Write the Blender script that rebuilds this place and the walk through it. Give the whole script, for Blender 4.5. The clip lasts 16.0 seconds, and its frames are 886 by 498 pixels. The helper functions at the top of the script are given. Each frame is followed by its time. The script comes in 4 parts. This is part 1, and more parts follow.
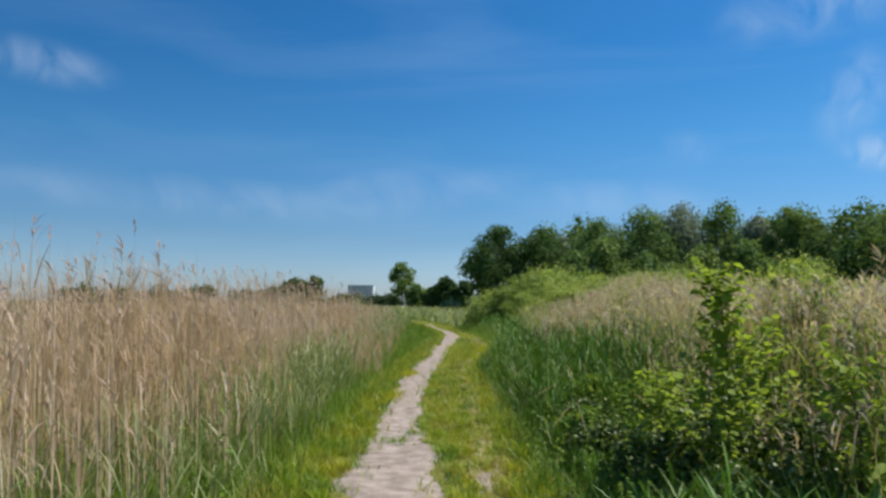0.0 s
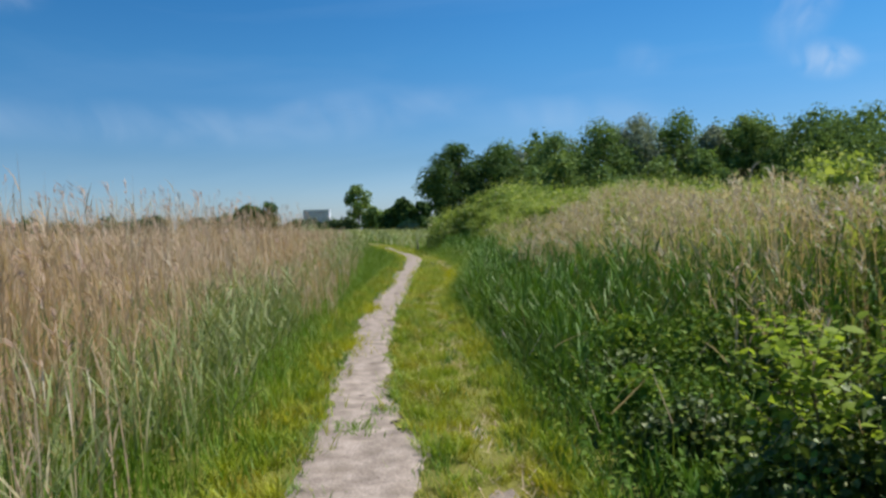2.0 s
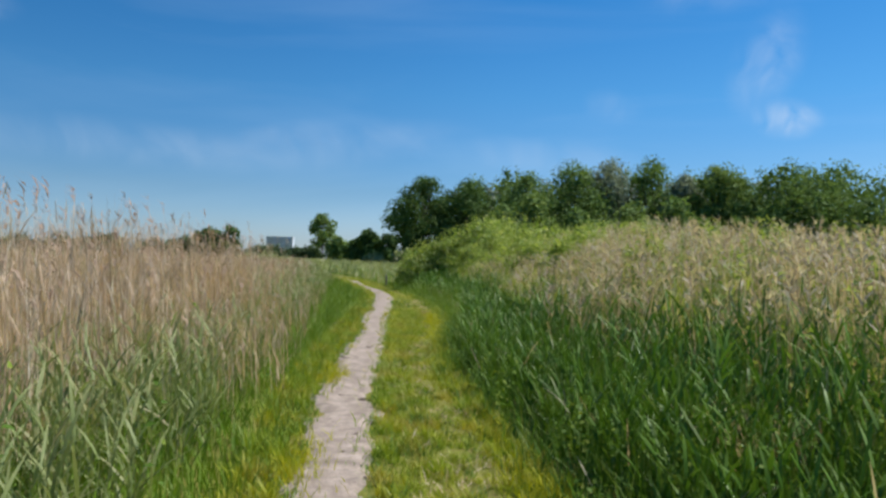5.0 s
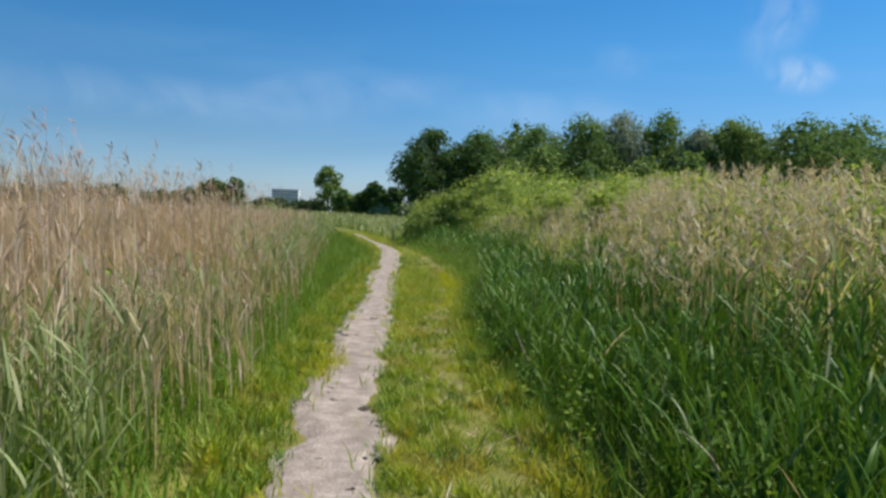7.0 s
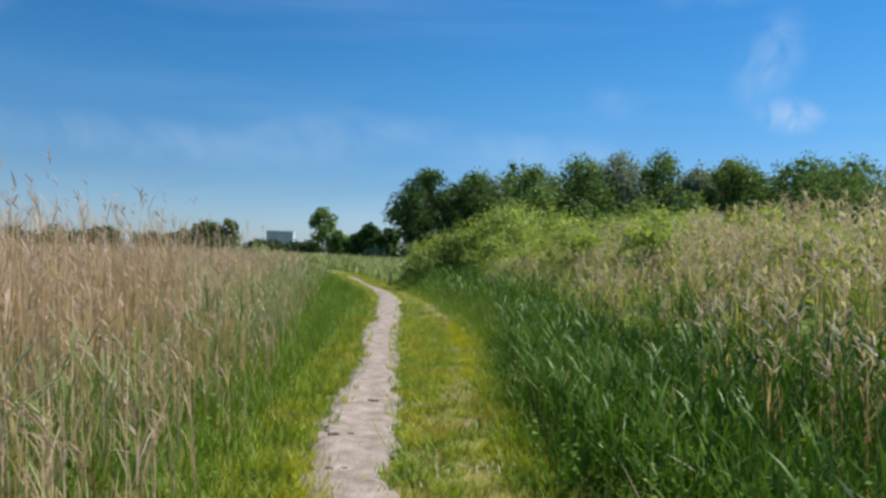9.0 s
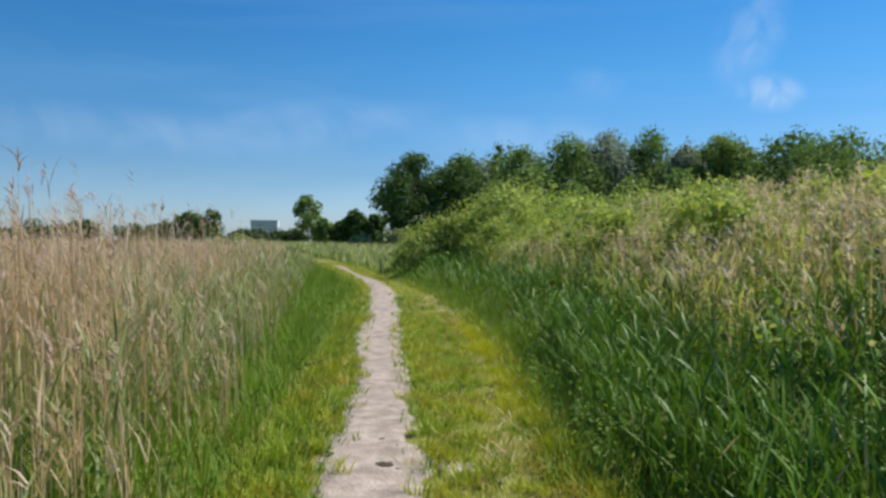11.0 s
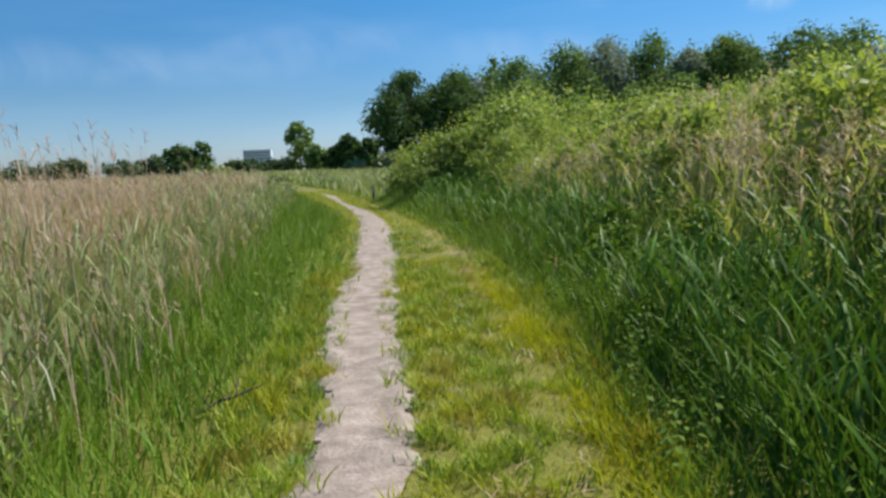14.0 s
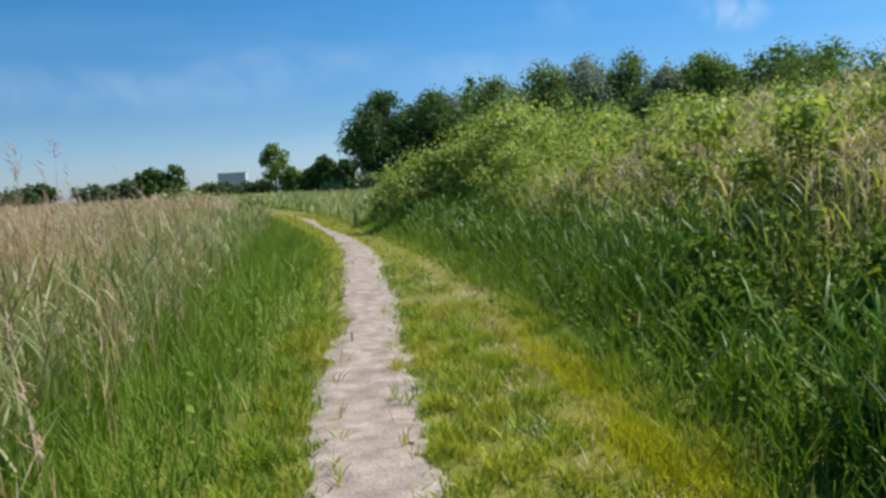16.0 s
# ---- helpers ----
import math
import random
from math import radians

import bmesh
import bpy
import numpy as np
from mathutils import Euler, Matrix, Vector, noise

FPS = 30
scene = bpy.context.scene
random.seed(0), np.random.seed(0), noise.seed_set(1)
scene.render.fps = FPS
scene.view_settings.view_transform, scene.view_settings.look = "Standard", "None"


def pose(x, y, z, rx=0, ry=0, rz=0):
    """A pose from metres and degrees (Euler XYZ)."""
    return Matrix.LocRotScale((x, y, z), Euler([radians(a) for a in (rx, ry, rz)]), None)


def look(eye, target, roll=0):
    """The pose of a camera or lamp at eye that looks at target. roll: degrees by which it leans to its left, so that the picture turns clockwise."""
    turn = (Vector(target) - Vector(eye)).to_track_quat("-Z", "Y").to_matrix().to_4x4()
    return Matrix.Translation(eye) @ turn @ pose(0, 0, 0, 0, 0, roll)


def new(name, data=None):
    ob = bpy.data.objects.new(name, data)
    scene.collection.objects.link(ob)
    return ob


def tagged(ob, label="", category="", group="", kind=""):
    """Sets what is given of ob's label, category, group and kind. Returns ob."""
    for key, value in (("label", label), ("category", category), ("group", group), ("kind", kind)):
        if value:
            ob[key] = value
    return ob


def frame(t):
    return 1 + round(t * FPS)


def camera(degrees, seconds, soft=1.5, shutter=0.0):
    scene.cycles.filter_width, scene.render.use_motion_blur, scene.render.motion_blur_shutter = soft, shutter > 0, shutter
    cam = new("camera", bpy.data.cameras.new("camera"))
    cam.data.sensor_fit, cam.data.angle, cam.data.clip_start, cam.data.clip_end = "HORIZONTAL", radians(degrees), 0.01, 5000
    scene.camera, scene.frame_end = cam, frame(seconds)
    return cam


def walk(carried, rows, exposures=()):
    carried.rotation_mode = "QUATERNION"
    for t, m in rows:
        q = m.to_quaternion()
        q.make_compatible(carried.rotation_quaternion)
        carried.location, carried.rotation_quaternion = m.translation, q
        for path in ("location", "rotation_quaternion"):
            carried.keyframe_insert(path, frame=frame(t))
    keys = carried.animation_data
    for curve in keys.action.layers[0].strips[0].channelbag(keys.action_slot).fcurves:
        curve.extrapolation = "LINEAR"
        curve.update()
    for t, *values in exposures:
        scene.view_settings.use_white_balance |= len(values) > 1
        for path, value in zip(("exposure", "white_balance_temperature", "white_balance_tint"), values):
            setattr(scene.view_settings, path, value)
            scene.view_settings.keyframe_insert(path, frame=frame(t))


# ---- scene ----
cam = camera(62.0, 16.0, soft=2.8)
walk(cam, [
    (0.0, pose(-0.000, 0.000, 1.565, 94.42, -0.71, 1.47)),
    (0.5, pose(-0.040, 0.724, 1.539, 95.26, -1.04, 0.06)),
    (1.0, pose(-0.125, 1.446, 1.528, 92.50, -1.69, 0.05)),
    (1.5, pose(-0.189, 2.170, 1.528, 88.32, -1.97, -2.10)),
    (2.0, pose(-0.223, 2.898, 1.560, 88.26, 1.46, -1.85)),
    (2.5, pose(-0.298, 3.607, 1.545, 87.99, 1.39, -1.08)),
    (3.0, pose(-0.350, 4.307, 1.545, 88.57, 0.05, -2.23)),
    (3.5, pose(-0.444, 4.999, 1.580, 90.24, -0.07, -2.75)),
    (4.0, pose(-0.500, 5.682, 1.592, 91.10, -0.76, -3.75)),
    (6.5, pose(-0.666, 9.021, 1.531, 88.69, -1.99, -4.87)),
    (7.0, pose(-0.636, 9.701, 1.523, 87.43, -2.24, -4.20)),
    (7.5, pose(-0.666, 10.383, 1.542, 87.48, -2.49, -6.17)),
    (8.0, pose(-0.674, 11.078, 1.557, 89.16, -0.28, -5.98)),
    (8.5, pose(-0.719, 11.762, 1.551, 91.41, -1.06, -4.72)),
    (9.0, pose(-0.744, 12.443, 1.551, 90.62, -1.97, -4.59)),
    (11.5, pose(-0.926, 15.833, 1.558, 88.72, -0.08, -5.62)),
    (12.0, pose(-0.925, 16.518, 1.563, 86.57, 0.16, -4.86)),
    (12.5, pose(-0.844, 17.198, 1.539, 88.28, 0.20, -6.48)),
    (13.0, pose(-0.770, 17.875, 1.532, 87.30, 0.77, -7.08)),
    (13.5, pose(-0.689, 18.546, 1.548, 85.84, 1.65, -11.55)),
    (14.0, pose(-0.652, 19.214, 1.547, 83.35, 2.46, -5.99)),
    (14.5, pose(-0.645, 19.879, 1.553, 84.84, 2.43, -5.16)),
    (15.0, pose(-0.684, 20.539, 1.578, 84.62, 3.44, -3.41)),
    (15.5, pose(-0.782, 21.189, 1.533, 83.78, 3.31, -4.10)),
    (16.0, pose(-0.834, 21.833, 1.540, 84.84, 3.13, -7.84)),
], exposures=((0.0, 0.32), (4.0, 0.36), (9.0, 0.40), (11.5, 0.46), (16.0, 0.46)))

# ---- world, sun ----
SUN_AZ, SUN_EL = 74.0, 55.0          # degrees to the right of straight ahead, degrees up
world = bpy.data.worlds.new("sky")
scene.world = world
world.use_nodes = True
wn, wl = world.node_tree.nodes, world.node_tree.links
wn.clear()
sky = wn.new("ShaderNodeTexSky")
sky.sky_type = "NISHITA"
sky.sun_disc = False
sky.sun_elevation, sky.sun_rotation = radians(SUN_EL), radians(SUN_AZ)
sky.air_density, sky.dust_density, sky.ozone_density = 1.0, 0.5, 4.0
deep = wn.new("ShaderNodeHueSaturation")
deep.inputs["Saturation"].default_value = 1.12
tint = wn.new("ShaderNodeMix")
tint.data_type, tint.blend_type = "RGBA", "MULTIPLY"
tint.inputs[0].default_value = 1.0
# paler and hazier towards the horizon
haze = wn.new("ShaderNodeValToRGB")
haze.color_ramp.elements[0].position, haze.color_ramp.elements[0].color = 0.0, (0.97, 1.12, 1.54, 1)
haze.color_ramp.elements[1].position, haze.color_ramp.elements[1].color = 0.34, (0.31, 0.92, 1.24, 1)
haze.color_ramp.elements.new(0.09).color = (0.68, 0.92, 1.17, 1)
haze.color_ramp.elements.new(0.22).color = (0.46, 0.98, 1.24, 1)
up = wn.new("ShaderNodeSeparateXYZ")
place = wn.new("ShaderNodeTexCoord")
wl.new(place.outputs["Generated"], up.inputs[0])
wl.new(up.outputs[2], haze.inputs[0])
wl.new(haze.outputs[0], tint.inputs[7])
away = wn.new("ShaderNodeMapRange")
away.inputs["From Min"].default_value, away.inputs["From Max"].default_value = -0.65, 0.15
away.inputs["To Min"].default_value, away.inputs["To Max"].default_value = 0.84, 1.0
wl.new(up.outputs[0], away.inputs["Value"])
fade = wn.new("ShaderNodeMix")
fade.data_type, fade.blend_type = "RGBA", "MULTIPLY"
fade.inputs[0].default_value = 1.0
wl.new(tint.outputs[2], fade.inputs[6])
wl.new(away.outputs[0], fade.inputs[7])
back = wn.new("ShaderNodeBackground")
back.inputs["Strength"].default_value = 0.076
wout = wn.new("ShaderNodeOutputWorld")
wl.new(sky.outputs[0], deep.inputs["Color"])
wl.new(deep.outputs[0], tint.inputs[6])
# thin cirrus, drawn out sideways
stretch = wn.new("ShaderNodeMapping")
stretch.inputs["Scale"].default_value = (1.1, 1.1, 6.0)
stretch.inputs["Rotation"].default_value = (0.12, 0.05, 0.4)
wisp = wn.new("ShaderNodeTexNoise")
wisp.inputs["Scale"].default_value, wisp.inputs["Detail"].default_value, wisp.inputs["Distortion"].default_value = 1.5, 6, 0.6
veil = wn.new("ShaderNodeValToRGB")
veil.color_ramp.elements[0].position, veil.color_ramp.elements[0].color = 0.50, (0, 0, 0, 1)
veil.color_ramp.elements[1].position, veil.color_ramp.elements[1].color = 0.85, (0.09, 0.09, 0.09, 1)
cirrus = wn.new("ShaderNodeMix")
cirrus.data_type = "RGBA"
cirrus.inputs[7].default_value = (8.2, 10.2, 12.4, 1)
wl.new(place.outputs["Generated"], stretch.inputs["Vector"])
wl.new(stretch.outputs[0], wisp.inputs["Vector"])
wl.new(wisp.outputs[0], veil.inputs[0])
wl.new(veil.outputs[0], cirrus.inputs[0])
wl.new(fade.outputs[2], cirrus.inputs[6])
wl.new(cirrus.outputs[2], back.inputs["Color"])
wl.new(back.outputs[0], wout.inputs["Surface"])

sun_data = bpy.data.lights.new("sun", "SUN")
sun_data.energy, sun_data.angle, sun_data.color = 5.0, radians(0.6), (1.0, 0.96, 0.90)
sun = new("sun", sun_data)
sun.matrix_world = look((0, 0, 0), (-math.sin(radians(SUN_AZ)) * math.cos(radians(SUN_EL)),
                                    -math.cos(radians(SUN_AZ)) * math.cos(radians(SUN_EL)), -math.sin(radians(SUN_EL))))
sun.location = (30, 30, 60)


# ---- materials ----
def material(name):
    m = bpy.data.materials.new(name)
    m.use_nodes = True
    m.node_tree.nodes.clear()
    return m, m.node_tree.nodes, m.node_tree.links


def ramp(nodes, stops):
    r = nodes.new("ShaderNodeValToRGB")
    e = r.color_ramp.elements
    while len(e) > 1:
        e.remove(e[-1])
    e[0].position, e[0].color = stops[0][0], (*stops[0][1], 1)
    for p, c in stops[1:]:
        e.new(p).color = (*c, 1)
    return r


def mixed(nodes, links, a, b, factor, blend="MIX"):
    m = nodes.new("ShaderNodeMix")
    m.data_type, m.blend_type = "RGBA", blend
    for value, socket in ((factor, m.inputs[0]), (a, m.inputs[6]), (b, m.inputs[7])):
        if isinstance(value, bpy.types.NodeSocket):
            links.new(value, socket)
        else:
            socket.default_value = value if not isinstance(value, tuple) else (*value, 1)
    return m.outputs[2]


def leafy(name, stops, tip=None, patch=None, patch_size=1.5, through_light=0.35, rough=0.5, gloss=0.3, worn=None, worn_size=0.5):
    """Leaf or blade: a colour for each blade, drier towards its tip, with broad patches."""
    m, n, l = material(name)
    geo = n.new("ShaderNodeNewGeometry")
    r = ramp(n, stops)
    l.new(geo.outputs["Random Per Island"], r.inputs[0])
    colour = r.outputs[0]
    if patch:
        tc = n.new("ShaderNodeTexCoord")
        no = n.new("ShaderNodeTexNoise")
        no.inputs["Scale"].default_value, no.inputs["Detail"].default_value = 1 / patch_size, 3
        l.new(tc.outputs["Object"], no.inputs["Vector"])
        pr = ramp(n, ((0.42, (0, 0, 0)), (0.66, (1, 1, 1))))
        l.new(no.outputs[0], pr.inputs[0])
        colour = mixed(n, l, colour, patch, pr.outputs[0])
    if tip:
        uv = n.new("ShaderNodeUVMap")
        sep = n.new("ShaderNodeSeparateXYZ")
        l.new(uv.outputs[0], sep.inputs[0])
        tr = ramp(n, ((0.35, (0, 0, 0)), (1.0, (0.8, 0.8, 0.8))))
        l.new(sep.outputs[1], tr.inputs[0])
        colour = mixed(n, l, colour, tip, tr.outputs[0])
    if worn:
        tc = n.new("ShaderNodeTexCoord")
        no = n.new("ShaderNodeTexNoise")
        no.inputs["Scale"].default_value, no.inputs["Detail"].default_value = 1 / worn_size, 4
        l.new(tc.outputs["Object"], no.inputs["Vector"])
        pr = ramp(n, ((0.52, (0, 0, 0)), (0.64, (0.7, 0.7, 0.7))))
        l.new(no.outputs[0], pr.inputs[0])
        colour = mixed(n, l, colour, worn, pr.outputs[0])
    b = n.new("ShaderNodeBsdfPrincipled")
    b.inputs["Roughness"].default_value = rough
    b.inputs["Specular IOR Level"].default_value = gloss
    t = n.new("ShaderNodeBsdfTranslucent")
    mix = n.new("ShaderNodeMixShader")
    mix.inputs[0].default_value = through_light
    out = n.new("ShaderNodeOutputMaterial")
    l.new(colour, b.inputs["Base Color"])
    l.new(mixed(n, l, colour, (1.0, 0.95, 0.45), 0.75, "MULTIPLY"), t.inputs["Color"])
    l.new(b.outputs[0], mix.inputs[1])
    l.new(t.outputs[0], mix.inputs[2])
    l.new(mix.outputs[0], out.inputs["Surface"])
    return m


def surface(name, dark, light, scale, fine, bump=0.5, rough=0.9, third=None, third_scale=0.3):
    """Mineral or bark: two colours at two scales, fine relief, and broad stains."""
    m, n, l = material(name)
    tc = n.new("ShaderNodeTexCoord")
    a, b2 = n.new("ShaderNodeTexNoise"), n.new("ShaderNodeTexNoise")
    for no, sc in ((a, scale), (b2, fine)):
        no.inputs["Scale"].default_value, no.inputs["Detail"].default_value = sc, 5
        l.new(tc.outputs["Object"], no.inputs["Vector"])
    r = ramp(n, ((0.3, dark), (0.7, light)))
    l.new(a.outputs[0], r.inputs[0])
    fr = ramp(n, ((0.3, (0.72, 0.72, 0.72)), (0.65, (1.12, 1.12, 1.12))))
    l.new(b2.outputs[0], fr.inputs[0])
    colour = mixed(n, l, r.outputs[0], fr.outputs[0], 0.85, "MULTIPLY")
    if third:
        c = n.new("ShaderNodeTexNoise")
        c.inputs["Scale"].default_value, c.inputs["Detail"].default_value = third_scale, 4
        l.new(tc.outputs["Object"], c.inputs["Vector"])
        cr = ramp(n, ((0.42, (0, 0, 0)), (0.72, (0.7, 0.7, 0.7))))
        l.new(c.outputs[0], cr.inputs[0])
        colour = mixed(n, l, colour, third, cr.outputs[0])
    p = n.new("ShaderNodeBsdfPrincipled")
    p.inputs["Roughness"].default_value = rough
    p.inputs["Specular IOR Level"].default_value = 0.2
    bp = n.new("ShaderNodeBump")
    bp.inputs["Strength"].default_value, bp.inputs["Distance"].default_value = bump, 0.02
    l.new(b2.outputs[0], bp.inputs["Height"])
    l.new(bp.outputs[0], p.inputs["Normal"])
    l.new(colour, p.inputs["Base Color"])
    out = n.new("ShaderNodeOutputMaterial")
    l.new(p.outputs[0], out.inputs["Surface"])
    return m


SAND = surface("trodden_sand", (0.235, 0.19, 0.155), (0.44, 0.36, 0.30), 6.0, 42, 0.7, 0.95, (0.185, 0.148, 0.112), 4.5)
EARTH = surface("damp_earth", (0.075, 0.058, 0.042), (0.15, 0.118, 0.088), 8, 70, 0.8)
SOIL = surface("grown_soil", (0.11, 0.125, 0.018), (0.19, 0.19, 0.035), 2.5, 26, 0.9, 0.95, (0.20, 0.16, 0.05), 0.9)
BARK = surface("bark", (0.05, 0.04, 0.03), (0.13, 0.105, 0.08), 3, 25, 0.8)
TWIG = surface("green_brown_twig", (0.08, 0.075, 0.035), (0.16, 0.13, 0.07), 8, 50, 0.4, 0.7)
TIMBER = surface("weathered_timber", (0.11, 0.10, 0.085), (0.22, 0.20, 0.17), 4, 40, 0.5)
# grey wall of the far block, with distance haze put into its colour
CONCRETE = surface("hazed_grey_facade", (0.52, 0.57, 0.64), (0.62, 0.67, 0.74), 0.15, 2.0, 0.1, 0.8)

VERGE = leafy("verge_grass", ((0, (0.125, 0.222, 0.008)), (0.5, (0.211, 0.326, 0.014)), (0.85, (0.287, 0.379, 0.024)), (1, (0.384, 0.430, 0.053))),
              tip=(0.345, 0.400, 0.037), patch=(0.436, 0.400, 0.016), patch_size=0.9, worn=(0.34, 0.28, 0.06), worn_size=0.45)
MEADOW = leafy("meadow_grass", ((0, (0.060, 0.150, 0.010)), (0.5, (0.104, 0.228, 0.015)), (0.9, (0.180, 0.305, 0.028)), (1, (0.322, 0.319, 0.087))),
               tip=(0.215, 0.300, 0.042), patch=(0.150, 0.262, 0.016), patch_size=1.2, through_light=0.36)
SEDGE = leafy("deep_green_sedge", ((0, (0.035, 0.104, 0.009)), (0.5, (0.068, 0.168, 0.013)), (0.9, (0.128, 0.240, 0.026)), (1, (0.29, 0.31, 0.09))),
              tip=(0.150, 0.245, 0.032), patch=(0.092, 0.200, 0.014), patch_size=1.1, through_light=0.32)
SHOOT = leafy("reed_shoot", ((0, (0.030, 0.096, 0.012)), (0.5, (0.056, 0.150, 0.015)), (0.90, (0.110, 0.232, 0.028)), (0.96, (0.243, 0.290, 0.120)), (1, (0.42, 0.42, 0.25))),
              tip=(0.150, 0.250, 0.032), patch=(0.095, 0.190, 0.018), patch_size=2.0, gloss=0.22, rough=0.5, through_light=0.22)
SHOOT_PALE = leafy("pale_reed_shoot", ((0, (0.125, 0.19, 0.055)), (0.5, (0.21, 0.275, 0.09)), (0.8, (0.32, 0.35, 0.15)), (0.9, (0.45, 0.40, 0.22)), (1, (0.58, 0.49, 0.32))),
                   tip=(0.36, 0.38, 0.17), patch=(0.23, 0.285, 0.10), patch_size=1.4, gloss=0.2)
DRY = leafy("dry_reed", ((0, (0.34, 0.25, 0.175)), (0.3, (0.54, 0.41, 0.295)), (0.6, (0.62, 0.47, 0.34)), (0.85, (0.76, 0.61, 0.46)), (1, (0.76, 0.72, 0.57))),
            patch=(0.562, 0.396, 0.246), patch_size=3.0, through_light=0.42)
PLUME_DARK = leafy("brown_plume", ((0, (0.253, 0.166, 0.113)), (1, (0.481, 0.343, 0.248))), through_light=0.3)
PLUME_PALE = leafy("silvery_plume", ((0, (0.28, 0.21, 0.145)), (0.6, (0.43, 0.355, 0.25)), (1, (0.64, 0.57, 0.45))), through_light=0.5)
WEED = leafy("broad_weed_leaf", ((0, (0.068, 0.138, 0.018)), (0.6, (0.121, 0.213, 0.027)), (1, (0.257, 0.325, 0.045))), gloss=0.12, rough=0.6)
# the pale last stop paints light glints onto a few dark leaves
BRAMBLE = leafy("bramble_leaf", ((0, (0.038, 0.068, 0.014)), (0.6, (0.083, 0.128, 0.025)), (0.9, (0.150, 0.203, 0.045)), (1, (0.390, 0.405, 0.190))), gloss=0.3, rough=0.5, through_light=0.25)
SAPLING = leafy("young_leaf", ((0, (0.15, 0.25, 0.030)), (0.6, (0.29, 0.39, 0.045)), (1, (0.52, 0.55, 0.13))), gloss=0.15, rough=0.55, through_light=0.55)
WILLOW = leafy("willow_leaf", ((0, (0.17, 0.26, 0.045)), (0.6, (0.29, 0.385, 0.072)), (0.92, (0.43, 0.49, 0.15)), (1, (0.60, 0.58, 0.32))), patch=(0.35, 0.42, 0.08), patch_size=2.5, through_light=0.5)
OAK = leafy("oak_leaf", ((0, (0.044, 0.086, 0.026)), (0.6, (0.080, 0.142, 0.040)), (1, (0.150, 0.220, 0.072))), patch=(0.095, 0.168, 0.040), patch_size=6, through_light=0.2, gloss=0.08, rough=0.7)
BROAD = leafy("broadleaf_crown", ((0, (0.076, 0.135, 0.043)), (0.6, (0.130, 0.212, 0.064)), (1, (0.22, 0.31, 0.105))), patch=(0.155, 0.245, 0.064), patch_size=7, through_light=0.35, gloss=0.08, rough=0.7)
LIGHT = leafy("light_green_crown", ((0, (0.11, 0.18, 0.05)), (0.6, (0.185, 0.27, 0.075)), (1, (0.27, 0.36, 0.115))), through_light=0.3, gloss=0.08, rough=0.7)
SILVER = leafy("silvery_crown", ((0, (0.17, 0.21, 0.15)), (0.6, (0.26, 0.31, 0.23)), (1, (0.38, 0.43, 0.34))), through_light=0.25, gloss=0.08, rough=0.7)
FARGRASS = leafy("far_marsh_grass", ((0, (0.18, 0.24, 0.08)), (0.6, (0.29, 0.34, 0.12)), (1, (0.46, 0.46, 0.25))), patch=(0.37, 0.38, 0.17), patch_size=6)
FARGREEN = leafy("far_crown", ((0, (0.052, 0.085, 0.039)), (0.6, (0.085, 0.130, 0.055)), (1, (0.130, 0.182, 0.077))), through_light=0.2, gloss=0.08, rough=0.7)


def glass(name):
    m, n, l = material(name)
    b = n.new("ShaderNodeBsdfPrincipled")
    b.inputs["Base Color"].default_value = (0.05, 0.07, 0.09, 1)
    b.inputs["Roughness"].default_value = 0.12
    out = n.new("ShaderNodeOutputMaterial")
    l.new(b.outputs[0], out.inputs["Surface"])
    return m


PANE = glass("window_glass")

def cloud_stuff(name, most, grain):
    """Thin cirrus far up: white where a drawn-out noise is dense, clear at the rim."""
    m, n, l = material(name)
    uv = n.new("ShaderNodeUVMap")
    rim = n.new("ShaderNodeVectorMath")
    rim.operation = "DISTANCE"
    rim.inputs[1].default_value = (0.5, 0.5, 0)
    l.new(uv.outputs[0], rim.inputs[0])
    fall = ramp(n, ((0.05, (1, 1, 1)), (0.48, (0, 0, 0))))
    fall.color_ramp.interpolation = "EASE"
    l.new(rim.outputs["Value"], fall.inputs[0])
    tc = n.new("ShaderNodeTexCoord")
    no = n.new("ShaderNodeTexNoise")
    no.inputs["Scale"].default_value, no.inputs["Detail"].default_value, no.inputs["Distortion"].default_value = grain, 6, 0.9
    l.new(tc.outputs["Object"], no.inputs["Vector"])
    dense = ramp(n, ((0.34, (0.0, 0.0, 0.0)), (0.72, (most, most, most))))
    l.new(no.outputs[0], dense.inputs[0])
    mul = n.new("ShaderNodeMath")
    mul.operation = "MULTIPLY"
    l.new(fall.outputs[0], mul.inputs[0])
    l.new(dense.outputs[0], mul.inputs[1])
    e, t, mix, out = n.new("ShaderNodeEmission"), n.new("ShaderNodeBsdfTransparent"), n.new("ShaderNodeMixShader"), n.new("ShaderNodeOutputMaterial")
    e.inputs["Color"].default_value, e.inputs["Strength"].default_value = (0.66, 0.80, 1.0, 1), 0.72
    l.new(mul.outputs[0], mix.inputs[0])
    l.new(t.outputs[0], mix.inputs[1])
    l.new(e.outputs[0], mix.inputs[2])
    l.new(mix.outputs[0], out.inputs["Surface"])
    return m


VEIL = cloud_stuff("thin_cirrus", 0.22, 0.0022)
CIRRUS = cloud_stuff("cirrus", 0.42, 0.0035)
PUFF = cloud_stuff("dense_cirrus", 0.85, 0.0045)

# ---- meshes ----
rng = np.random.default_rng(7)


